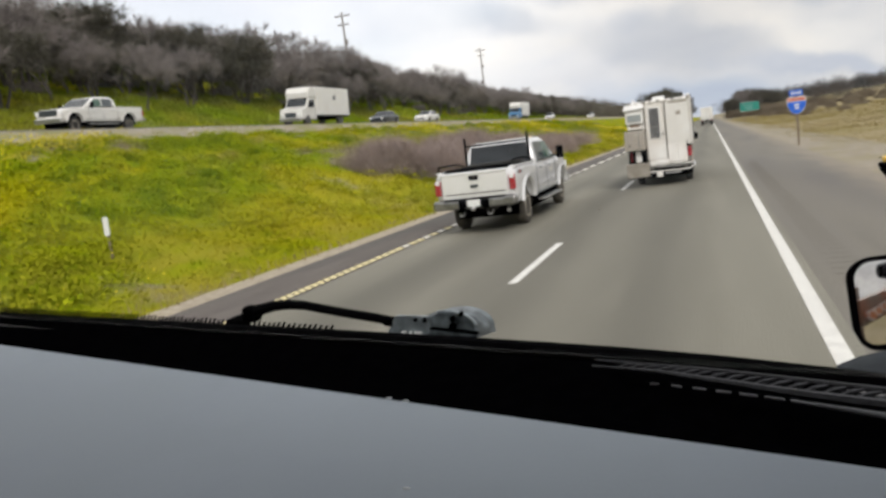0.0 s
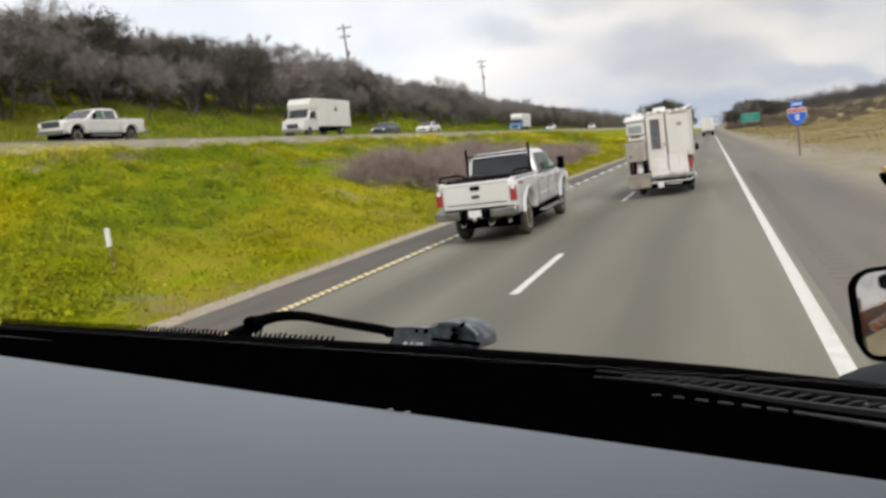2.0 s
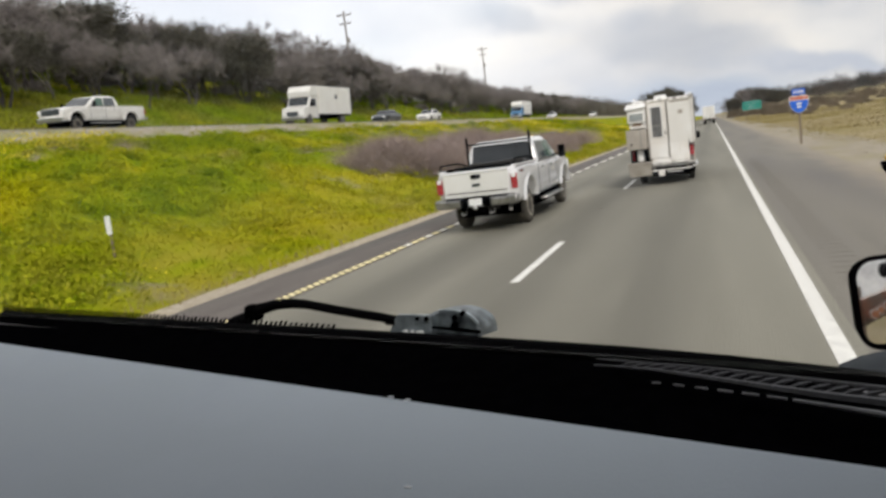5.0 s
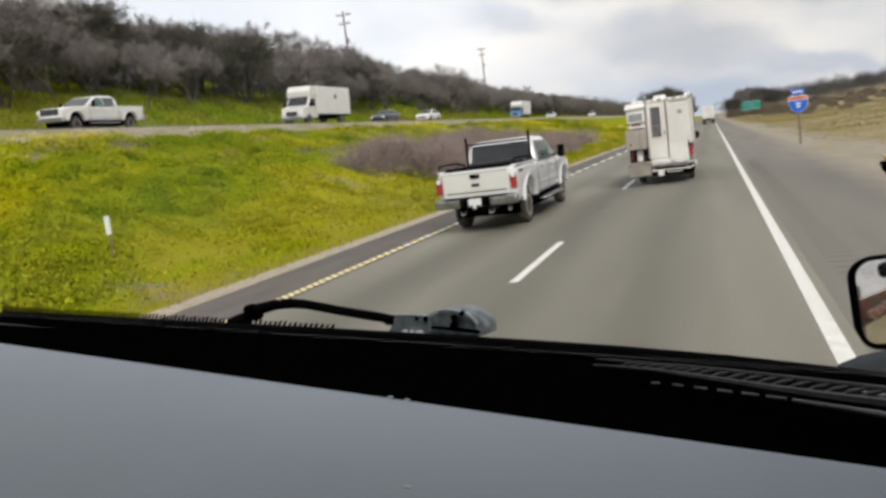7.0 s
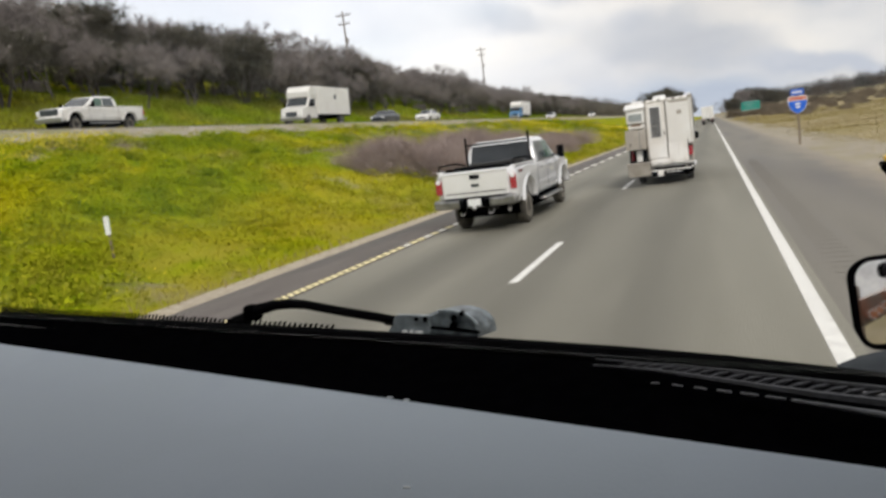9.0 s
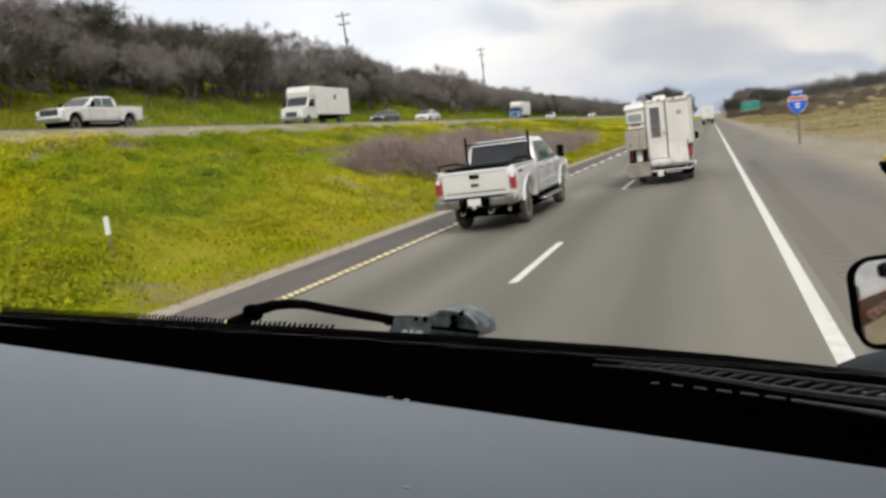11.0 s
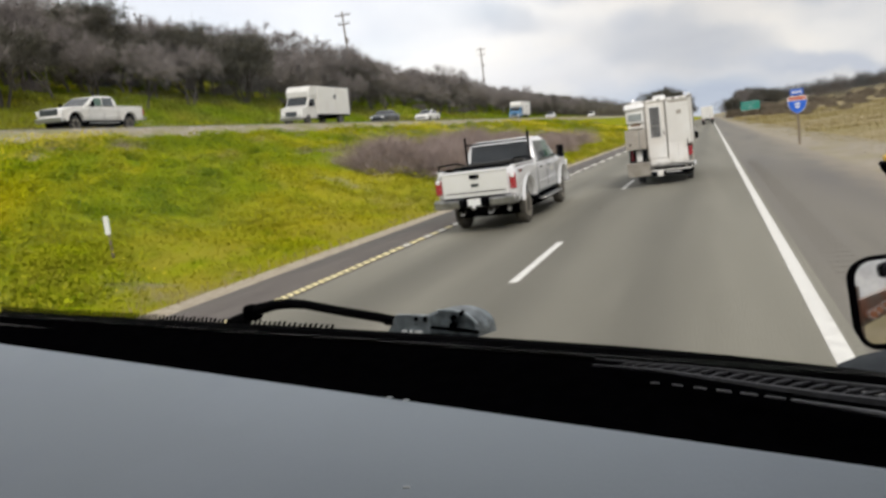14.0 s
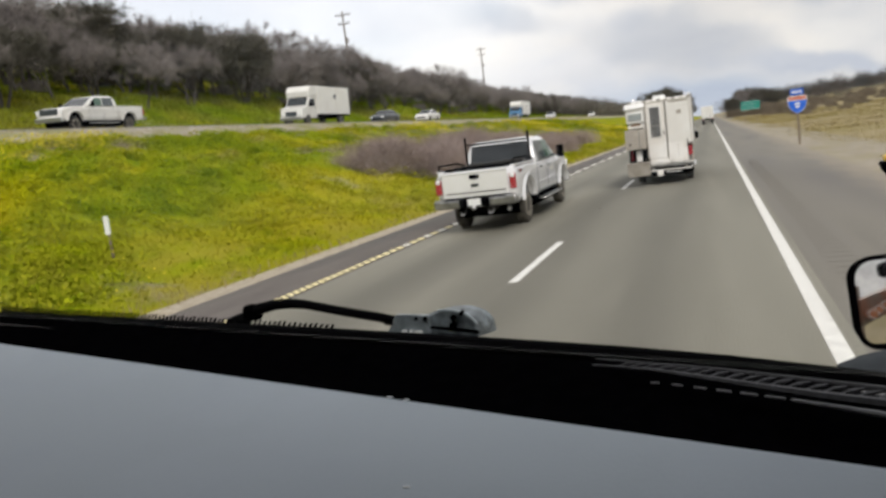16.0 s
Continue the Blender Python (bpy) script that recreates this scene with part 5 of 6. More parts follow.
        part("roof_rail", tube(bmesh.new(), [(s * 0.86, -2.9, 2.66), (s * 0.86, -2.85, 2.78), (s * 0.86, -0.6, 2.76), (s * 0.86, -0.55, 2.64)], 0.02, 8), M_CHROME, c)
    for k in range(9):
        part("roof_lip", one_box((-0.96 + 0.24 * k, -3.05, 2.665), (0.125, 0.14, 0.045), 0.012), M_OFFWHITE if k % 2 else M_GREYPAINT, c)
    # back: door with a long screened window, hinge strip, plain panel beside it
    part("rear_door", one_box((-0.15, -3.075, 1.70), (0.60, 0.06, 1.74), 0.015), M_OFFWHITE, c, "white rear door")
    part("window_trim", one_box((-0.17, -3.112, 1.98), (0.43, 0.02, 1.02), 0.015), M_WHITE, c)
    part("door_window", one_box((-0.17, -3.12, 1.98), (0.32, 0.03, 0.94), 0.012), M_SCREEN, c, "long dark screened door window")
    part("screen_bar", one_box((-0.17, -3.14, 1.86), (0.32, 0.012, 0.025), 0.004), M_GREYPAINT, c)
    part("door_latch", one_box((0.09, -3.12, 1.62), (0.05, 0.03, 0.12), 0.01), M_GREYPAINT, c)
    part("hinge_strip", one_box((0.17, -3.085, 1.72), (0.028, 0.05, 1.78), 0.006), M_GREYPAINT, c, "dark hinge strip")
    part("frame_strip", one_box((-0.47, -3.085, 1.72), (0.03, 0.05, 1.78), 0.006), M_TAN, c)
    part("rear_panel", one_box((0.62, -3.07, 1.90), (0.82, 0.05, 1.36), 0.02), M_WHITE, c, "plain white rear panel")
    part("panel_seam", one_box((0.97, -3.09, 1.86), (0.02, 0.03, 1.34), 0.004), M_TAN, c)
    part("stain", one_box((0.62, -3.096, 2.22), (0.16, 0.004, 0.12), 0.001), M_TAN, c, "faint worn label")
    part("vent_slot", one_box((0.62, -3.10, 2.56), (0.6, 0.02, 0.04), 0.006), M_TAN, c)
    for xs, w in ((0.35, 0.30), (0.66, 0.26)):
        part("lower_panel", one_box((xs, -3.09, 0.99), (w, 0.04, 0.52), 0.015), M_OFFWHITE, c)
    part("tie_down", tube(bmesh.new(), [(0.84, -3.1, 1.34), (0.80, -3.02, 0.66)], 0.014, 6), M_BLACK, c)
    part("roof_cap", one_box((0, -3.04, 2.63), (2.06, 0.07, 0.07), 0.02), M_OFFWHITE, c)
    # stowage hung on one side of the back
    part("cooler_unit", one_box((-0.80, -3.28, 2.25), (0.58, 0.50, 0.46), 0.03), M_WHITE, c, "white cooler unit under a folded sheet")
    part("cooler_grille", one_box((-0.80, -3.535, 2.20), (0.44, 0.02, 0.22), 0.006), M_PALEGLASS, c)
    for k in range(4):
        part("grille_slat", one_box((-0.80, -3.55, 2.12 + 0.055 * k), (0.44, 0.02, 0.012), 0.003), M_GREYPAINT, c)
    part("folded_sheet", slab(bmesh.new(), [(-1.12, -3.02, 2.60), (-1.14, -3.60, 2.44), (-0.48, -3.60, 2.47), (-0.48, -3.02, 2.62)], 0.03), M_OFFWHITE, c, "folded white sheet over the cooler")
    part("cooler_tray", one_box((-0.80, -3.24, 1.93), (0.50, 0.42, 0.16), 0.02), M_OFFWHITE, c)
    part("drip_stain", one_box((-0.80, -3.455, 1.96), (0.3, 0.008, 0.06), 0.002), M_RUST, c, "rusty stain")
    part("tan_box", one_box((-0.84, -3.34, 1.50), (0.66, 0.56, 0.62), 0.02), M_TAN, c, "tan board box")
    part("box_edge", one_box((-0.70, -3.625, 1.50), (0.03, 0.02, 0.60), 0.004), M_GREYPAINT, c)
    part("box_latch", one_box((-1.02, -3.63, 1.36), (0.05, 0.02, 0.07), 0.006), M_RUBBER, c)
    part("lower_box", one_box((-0.80, -3.42, 0.54), (0.74, 0.44, 0.40), 0.02), M_GREYBOARD, c, "tan board lower box")
    part("lower_lid", one_box((-0.80, -3.42, 0.755), (0.78, 0.48, 0.035), 0.01), M_TAN, c)
    part("bracket", one_box((-0.58, -3.2, 1.0), (0.09, 0.10, 0.46), 0.01), M_RUBBER, c)
    part("jerry_can", one_box((-0.76, -3.26, 0.98), (0.2, 0.26, 0.36), 0.04), M_OFFWHITE, c, "white jerry can")
    part("tail_box", one_box((-1.0, -3.2, 1.0), (0.08, 0.1, 0.30), 0.01), M_RED, c)
    part("roof_vent", hull(np.linspace(-2.75, -2.2, 8), lambda y: 2.62, lambda y: 2.66 + 0.16 * math.sin(math.pi * min(1, max(0, (y + 2.75) / 0.55))) ** 0.5, lambda y, z, t: 0.26 - 0.07 * t, 4), M_WHITE, c, "white domed roof vent", smooth=True)
    part("roof_hatch", one_box((-0.2, -0.6, 2.70), (0.6, 0.6, 0.1), 0.03), M_WHITE, c)
    part("rolled_awning", tube(bmesh.new(), [(0.98, -2.6, 2.74), (0.98, 0.4, 2.70)], 0.05, 8), M_WHITE, c, "rolled white awning along the roof")
    return c


make_camper(pose(-1.58, 28.4, 0, 0, 0, 1.5) @ Matrix.Diagonal((0.93, 1.0, 1.0, 1)))


def make_trailer(m, label, group):
    """Tall box trailer and its tractor, seen from behind."""
    t = thing("semi_truck", label, "semi truck", m, group)
    part("trailer_box", one_box((0, 0, 2.6), (2.6, 14.0, 2.8), 0.05), M_WHITE, t, "white trailer box")
    for s in (1, -1):
        part("rear_door", one_box((s * 0.62, -7.03, 2.6), (1.18, 0.05, 2.6), 0.02), M_WHITE, t)
        part("lock_rod", tube(bmesh.new(), [(s * 0.3, -7.08, 1.35), (s * 0.3, -7.08, 3.85)], 0.02, 6), M_CHROME, t)
        part("tail_lamp", one_box((s * 1.05, -7.06, 1.12), (0.3, 0.05, 0.12), 0.01), M_RED, t)
        part("mud_flap", one_box((s * 0.95, -6.6, 0.62), (0.6, 0.02, 0.6)), M_RUBBER, t)
        for y in (-5.9, -4.6, 5.2, 6.4, 10.6):
            wheel(t, s * 1.02, y, 0.5, 0.5, M_TYRE, M_CHROME, s)
    part("underride_bar", one_box((0, -7.02, 0.55), (2.3, 0.1, 0.12), 0.02), M_BLACK, t)
    part("chassis", one_box((0, 1.5, 1.0), (1.0, 18.0, 0.3), 0.03), M_BLACK, t)
    part("tractor", prism(bmesh.new(), [(7.4, 0.7), (7.4, 3.6), (9.2, 3.7), (9.9, 2.2), (11.6, 1.9), (11.7, 0.7)], -1.2, 1.2, 0.08), M_WHITE, t)
    return t


make_trailer(pose(-5.1, 191, 0), "white semi trailer far ahead on the road", "trucks ahead")
make_trailer(pose(-0.6, 194, 0), "taller bright white semi trailer far ahead on the road", "trucks ahead")


def make_car(label, paint, m, kind="sedan", group="cars on the far road"):
    """Sedan or wagon: arched body, glasshouse, windows, lamps, wheels."""
    c = thing("car", label, "car", m, group)
    hw, r, belt = 0.9, 0.33, 0.92
    wy = (1.4, -1.4)
    deck = lambda y: float(np.interp(y, [-2.3, -2.2, -1.7, -1.2, 0.9, 1.6, 2.1, 2.25, 2.28], [0.86, 0.96, 1.0, 1.0, 0.97, 0.90, 0.78, 0.66, 0.58]))
    part("body", hull(steps(-2.3, 2.28, wy, 0.4, 26), arch_floor(0.25, wy, 0.4, 0.33), deck, body_side(hw, 0.25, 0.72, 1.7, -1.9), 8), paint, c, smooth=True)
    if kind == "sedan":
        roof, side = [(-1.75, 0.95), (-0.95, 1.42), (0.1, 1.46), (0.35, 1.42), (1.15, 0.93)], [[(-1.35, 1.0), (-0.3, 1.0), (-0.3, 1.37), (-0.9, 1.35)], [(-0.22, 1.0), (0.95, 1.0), (0.3, 1.36), (-0.22, 1.38)]]
        top = 1.44
    else:
        roof, side = [(-2.2, 0.95), (-1.95, 1.62), (0.0, 1.68), (0.3, 1.64), (1.15, 0.93)], [[(-1.95, 1.05), (-0.9, 1.05), (-0.9, 1.52), (-1.85, 1.5)], [(-0.82, 1.05), (0.9, 1.0), (0.25, 1.54), (-0.82, 1.55)]]
    ry, rz = [q[0] for q in roof], [q[1] for q in roof]
    part("cabin", hull(np.linspace(ry[0], ry[-1], 20), lambda y: 0.9, lambda y: float(np.interp(y, ry, rz)), cabin_side(hw - 0.05, belt, 0.28), 7), paint, c, smooth=True)
    side_windows(c, side, hw - 0.05, belt, 0.28, M_CARGLASS)
    y0, z0 = roof[-1]
    y1, z1 = roof[-2]
    part("windscreen", slab(bmesh.new(), [(0.75, y0 - 0.02, z0 + 0.06), (-0.75, y0 - 0.02, z0 + 0.06), (-0.65, y1 + 0.06, z1), (0.65, y1 + 0.06, z1)], 0.012), M_CARGLASS, c)
    for s in (1, -1):
        part("headlamp", one_box((s * 0.68, 2.24, 0.64), (0.36, 0.08, 0.14), 0.02), M_SIGNWHITE, c)
        part("tail_lamp", one_box((s * 0.7, -2.27, 0.78), (0.34, 0.06, 0.14), 0.02), M_RED, c)
        for y in (1.4, -1.4):
            wheel(c, s * 0.8, y, r, 0.2, M_TYRE, M_CHROME, s)
    part("front_grille", one_box((0, 2.28, 0.5), (1.0, 0.05, 0.16), 0.02), M_BLACK, c)
    return c


def on_far_road(x, y):
    return pose(x, y, float(opp_height(y)) + 0.06 * (-30 - x), 0, 3.43, 0) @ pose(0, 0, 0, 0, 0, 180)


make_pickup("white pickup truck on the far carriageway", M_WHITE, on_far_road(-34.6, 36.6))
make_car("dark blue grey sedan on the far carriageway", M_DARKPAINT, on_far_road(-34.5, 80.3))
make_car("white sedan on the far carriageway", M_WHITE, on_far_road(-33.5, 91.5))
make_car("pale silver wagon on the far carriageway", M_SILVER, on_far_road(-37.2, 190.0), "wagon")
make_car("white wagon on the far carriageway", M_WHITE, on_far_road(-33.6, 235.0), "wagon")


def make_box_truck(m, label, cab_paint, cab_label, high=2.5):
    """Short truck with a cargo box, a nose in front of the cab and a sleeper over it."""
    t = thing("box_truck", label, "truck", m)
    zc = 0.95 + high / 2
    part("box", one_box((0, -1.8, zc), (2.4, 6.4, high), 0.05), M_WHITE, t, "white cargo box")
    for s in (1, -1):
        for k in range(7):
            part("side_rib", one_box((s * 1.205, -4.6 + 0.93 * k, zc), (0.02, 0.04, high - 0.1), 0.004), M_SIGNWHITE, t)
        part("box_skirt", one_box((s * 1.1, -1.8, 0.86), (0.06, 6.3, 0.14), 0.01), M_BLACK, t)
        part("side_mark", one_box((s * 1.215, -1.9, zc + 0.35), (0.012, 0.5, 0.4), 0.004), M_DARKPAINT, t, "small dark square mark")
        part("headlamp", one_box((s * 0.8, 4.3, 1.0), (0.3, 0.08, 0.22), 0.03), M_SIGNWHITE, t)
        part("door_mirror", one_box((s * 1.3, 3.0, 1.85), (0.2, 0.1, 0.4), 0.03), M_BLACK, t)
        part("door_seam", one_box((s * 1.102, 1.75, 1.2), (0.006, 0.02, 1.0)), M_BLACK, t)
        for y in (-3.2, 3.2):
            wheel(t, s * 0.95, y, 0.48, 0.34, M_TYRE, M_CHROME, s)
    part("cab", prism(bmesh.new(), [(1.5, 0.6), (1.5, 2.5), (2.8, 2.5), (3.3, 1.7), (4.2, 1.5), (4.3, 0.6)], -1.1, 1.1, 0.08), cab_paint, t, cab_label)
    part("bunk", prism(bmesh.new(), [(1.4, 2.5), (1.4, 0.93 + high), (2.6, 0.93 + high), (3.0, 2.95), (2.9, 2.5)], -1.15, 1.15, 0.08), M_WHITE, t, "white nose of the box above the cab")
    side_windows(t, [[(1.9, 1.65), (3.1, 1.65), (2.75, 2.3), (1.9, 2.3)]], 1.1, 3, 0, M_CARGLASS)
    part("windscreen", slab(bmesh.new(), [(0.95, 3.30, 1.75), (-0.95, 3.30, 1.75), (-0.95, 2.84, 2.45), (0.95, 2.84, 2.45)], 0.015), M_CARGLASS, t)
    part("grille", one_box((0, 4.3, 1.0), (1.1, 0.06, 0.4), 0.02), M_DARKPAINT, t)
    part("chassis", one_box((0, -0.5, 0.75), (1.0, 9, 0.3), 0.03), M_BLACK, t)
    part("front_bumper", one_box((0, 4.35, 0.6), (2.2, 0.2, 0.3), 0.04), M_CHROME, t)
    return t


make_box_truck(on_far_road(-34.5, 64.0), "white box truck with a white cab on the far carriageway", M_WHITE, "white cab")
make_box_truck(on_far_road(-37.0, 156.0), "white box truck with a blue cab on the far carriageway", M_BLUEPAINT, "blue cab", 2.7)

# ---- signs and poles ----
sg = thing("route_sign", "blue and red route shield sign on a brown wooden post", "road sign", pose(4.25, 43.65, float(land(4.25, 43.65)), 0, 0, 0))
part("post", one_box((0, 0.06, 0.82), (0.1, 0.1, 1.7), 0.01), M_WOOD, sg, "brown wooden post")
part("top_plate", one_box((0, 0, 2.68), (0.62, 0.012, 0.3), 0.004), M_SIGNBLUE, sg, "small blue plate with a worn legend")
for k in range(4):
    part("legend_bar", one_box((-0.19 + 0.125 * k, -0.01, 2.68), (0.08, 0.006, 0.13), 0.002), M_SIGNWHITE, sg)
sh = [(-0.44, 2.46), (-0.46, 2.25), (-0.43, 2.0), (-0.33, 1.80), (-0.18, 1.66), (0.0, 1.58), (0.18, 1.66), (0.33, 1.80), (0.43, 2.0), (0.46, 2.25), (0.44, 2.46), (0.2, 2.50), (0.0, 2.46), (-0.2, 2.50)]
part("shield_border", slab(bmesh.new(), [(x, 0.012, z) for x, z in sh], 0.012), M_SIGNWHITE, sg, "thin white shield border")
part("shield_face", slab(bmesh.new(), [(x * 0.955, -0.006, 2.04 + (z - 2.04) * 0.955) for x, z in sh if z < 2.27], 0.01), M_SIGNBLUE, sg, "blue shield face")
part("red_band", one_box((0, -0.006, 2.36), (0.84, 0.012, 0.17), 0.004), M_SIGNRED, sg, "faded red band")
for z_, w_ in ((2.08, 0.24), (1.92, 0.20)):
    part("numeral_bar", one_box((0.0, -0.012, z_), (w_, 0.012, 0.09), 0.004), M_SIGNWHITE, sg)

gs = thing("guide_sign", "green guide sign with a white border on two posts", "road sign", pose(6.9, 150, float(land(6.9, 150)) + 0.15, 0, 0, 0))
for s in (1, -1):
    part("post", one_box((s * 1.0, 0.1, 1.0), (0.15, 0.12, 2.5), 0.01), M_WOOD, gs)
part("panel", one_box((0, 0, 2.75), (3.2, 0.04, 1.6), 0.02), M_SIGNGREEN, gs, "green panel")
for z in (2.02, 3.48):
    part("border", one_box((0, -0.03, z), (3.1, 0.012, 0.03)), M_SIGNWHITE, gs)
for z, w in ((3.0, 1.9), (2.5, 1.4)):
    part("legend_bar", one_box((-0.2, -0.03, z), (w, 0.012, 0.035)), M_SIGNWHITE, gs)

mp_ = thing("marker_post", "thin white marker post standing in the grass", "marker post", pose(-12.1, 12.7, float(land(-12.1, 12.7)), 0, 0, 10))
part("post", one_box((0, 0.02, 0.22), (0.05, 0.03, 0.7), 0.006), M_WOOD, mp_)
part("plate", one_box((0, 0, 0.72), (0.105, 0.012, 0.40), 0.03), M_SIGNWHITE, mp_, "white reflector plate")
mk = thing("marker_post", "small white marker post far off in the grass", "marker post", pose(-11.0, 37.0, float(land(-11.0, 37.0))))
part("post", one_box((0, 0, 0.3), (0.06, 0.03, 0.8), 0.006), M_SIGNWHITE, mk)


def make_pole(x, y, h):
    z = float(land(x, y))
    p = thing("utility_pole", "tall grey wooden utility pole with crossarms above the trees", "utility pole", pose(x, y, z - 0.3, 0, 0, 8), "utility poles")
    part("pole", tube(bmesh.new(), [(0, 0, 0), (0, 0, h * 0.5), (0, 0, h)], [0.28, 0.24, 0.18], 10), M_POLE, p)
    for zz, w in ((h - 0.8, 3.2), (h - 2.6, 2.4)):
        part("crossarm", one_box((0, 0.15, zz), (w, 0.14, 0.2), 0.02), M_POLE, p)
        for s in (-1, -0.5, 0.5, 1):
            part("insulator", tube(bmesh.new(), [(s * w * 0.46, 0.15, zz + 0.1), (s * w * 0.46, 0.15, zz + 0.45)], [0.09, 0.06], 8), M_BARK, p)
    part("transformer", lathe(bmesh.new(), [(-0.5, 0.2), (-0.45, 0.28), (0.45, 0.28), (0.5, 0.2)], 12), M_POLE, p).matrix_basis = pose(0.35, 0, h - 6.0, 0, 90, 0)
    return p


make_pole(-70, 148.1, 33.0 - float(land(-70, 148.1)))
make_pole(-70, 250.6, 34.1 - float(land(-70, 250.6)))
# ---- plants ----
rng = np.random.default_rng(7)


def blades(pos, height, width, lean, rng):
    """One thin upright triangle a blade."""
    n = len(pos)
    a = rng.uniform(0, 2 * np.pi, n)
    d = np.stack([np.cos(a), np.sin(a), np.zeros(n)], 1) * (width / 2)[:, None]
    b = rng.uniform(0, 2 * np.pi, n)
    tip = pos + np.stack([np.cos(b) * lean * height, np.sin(b) * lean * height, height], 1)
    v = np.stack([pos - d, pos + d, tip], 1).reshape(-1, 3)
    return v, np.arange(3 * n).reshape(-1, 3)


def leaves(pos, way, size, slim, rng):
    """One pointed leaf of two triangles at each place, growing along way."""
    n = len(pos)
    way = way / (np.linalg.norm(way, axis=1)[:, None] + 1e-6)
    side = np.cross(way, rng.normal(0, 1, (n, 3)) + [0, 0, 1.2])
    side /= np.linalg.norm(side, axis=1)[:, None] + 1e-6
    mid = pos + way * (size * 0.45)[:, None]
    droop = np.stack([np.zeros(n), np.zeros(n), -size * 0.15], 1)
    w = (size * slim)[:, None]
    v = np.stack([pos, mid + side * w, pos + way * size[:, None] + droop, mid - side * w], 1).reshape(-1, 3)
    return v, np.arange(4 * n).reshape(-1, 4)


def scatter(x0, x1, y0, y1, n, near=True):
    """Positions on the land, denser where y is small."""
    x = rng.uniform(x0, x1, n)
    u = rng.uniform(0, 1, n)
    y = y0 + (y1 - y0) * (u ** 2.2 if near else u)
    return np.stack([x, y, land(x, y) - 0.02], 1)


def patchy(p, s, seed):
    return np.sin(p[:, 0] * 0.55 * s + seed) * np.sin(p[:, 1] * 0.31 * s + 2 * seed) + 0.5 * np.sin(p[:, 0] * 1.3 * s + p[:, 1] * 0.9 * s)


# short fine turf over the whole bank
p = scatter(-28.3, -8.75, 6, 150, 120000)
dist = np.hypot(p[:, 0], p[:, 1])
h = rng.uniform(0.05, 0.17, len(p)) * (0.8 + 0.4 * patchy(p, 1.0, 1.0).clip(0, 1))
v, f = blades(p, h + 0.0006 * dist, 0.014 + 0.0012 * dist, rng.uniform(0.3, 1.4, len(p)), rng)
tagged(soup("median_grass", v, f, M_GRASS), "lush green and yellowing grass on the bank", "grass", kind="stuff")

# leafy weeds in low domed clumps that crowd one another
c = np.concatenate([scatter(-28.0, -9.0, 7.5, 60, 3000), scatter(-28.0, -9.0, 40, 150, 900, False)])
c = c[patchy(c, 0.6, 4.0) + rng.normal(0, 0.3, len(c)) > -0.45]
rad = rng.uniform(0.18, 0.62, len(c)) * (1.0 + 0.5 * (rng.random(len(c)) < 0.12))
high = rad * rng.uniform(0.35, 0.8, len(c))
n = 58
q = rng.normal(0, 1, (len(c) * n, 3))
q[:, 2] = np.abs(q[:, 2])
q /= np.linalg.norm(q, axis=1)[:, None]
R_, H_ = np.repeat(rad, n), np.repeat(high, n)
base = np.repeat(c, n, 0) + q * np.stack([R_, R_, H_], 1) * rng.uniform(0.75, 1.0, len(q))[:, None]
base[:, 2] += land(base[:, 0], base[:, 1]) - np.repeat(c[:, 2], n)
dist = np.hypot(base[:, 0], base[:, 1])
v, f = leaves(base, q + rng.normal(0, 0.5, q.shape) + [0, 0, 0.25], rng.uniform(0.04, 0.10, len(q)) * (0.8 + 0.6 * R_) + 0.0016 * dist, rng.uniform(0.16, 0.32, len(q)), rng)
tagged(soup("weeds", v, f, M_WEED), "leafy green weeds in low clumps on the bank", "weeds", kind="stuff")

# mustard in flower, in drifts
p = scatter(-28.0, -8.9, 7, 140, 70000)
p = p[(patchy(p, 0.45, 2.2) + rng.normal(0, 0.25, len(p)) > 0.92) | (rng.uniform(0, 1, len(p)) < 0.012)]
dist = np.hypot(p[:, 0], p[:, 1])
p[:, 2] += rng.uniform(0.15, 0.50, len(p))
s_ = 0.024 + 0.0010 * dist
v, f = blades(p, s_, s_ * 1.3, rng.uniform(0.2, 0.8, len(p)), rng)
tagged(soup("mustard_flowers", v, f, M_FLOWER), "patches of small yellow wild flowers in the grass", "flowers", kind="stuff")

# tufts along the dirt verge below the far carriageway and the near gravel edge
p = np.concatenate([scatter(-29.9, -27.8, 14, 200, 2600), scatter(-9.0, -8.5, 7, 90, 900)])
dist = np.hypot(p[:, 0], p[:, 1])
v, f = blades(p, rng.uniform(0.05, 0.26, len(p)), 0.014 + 0.0011 * dist, rng.uniform(0.2, 0.9, len(p)), rng)
tagged(soup("verge_tufts", v, f, M_DRYBLADE), "dry straw-coloured tufts along the verges", "grass", kind="stuff")

p = np.concatenate([scatter(-85, -43.1, 12, 330, 80000, False), scatter(-58, -43.1, 12, 120, 60000)])
dist = np.hypot(p[:, 0], p[:, 1])
v, f = blades(p, rng.uniform(0.12, 0.5, len(p)), 0.03 + 0.001 * dist, rng.uniform(0.1, 0.8, len(p)), rng)
tagged(soup("slope_grass", v, f, M_SLOPE), "green grass on the slope under the trees", "grass", kind="stuff")

p = scatter(5.0, 60, 24, 260, 300000)
dist = np.hypot(p[:, 0], p[:, 1])
keep = (p[:, 0] > 6.0 + patchy(p, 0.5, 3.0) * 0.9) | (rng.uniform(0, 1, len(p)) < 0.10)
p, dist = p[keep], dist[keep]
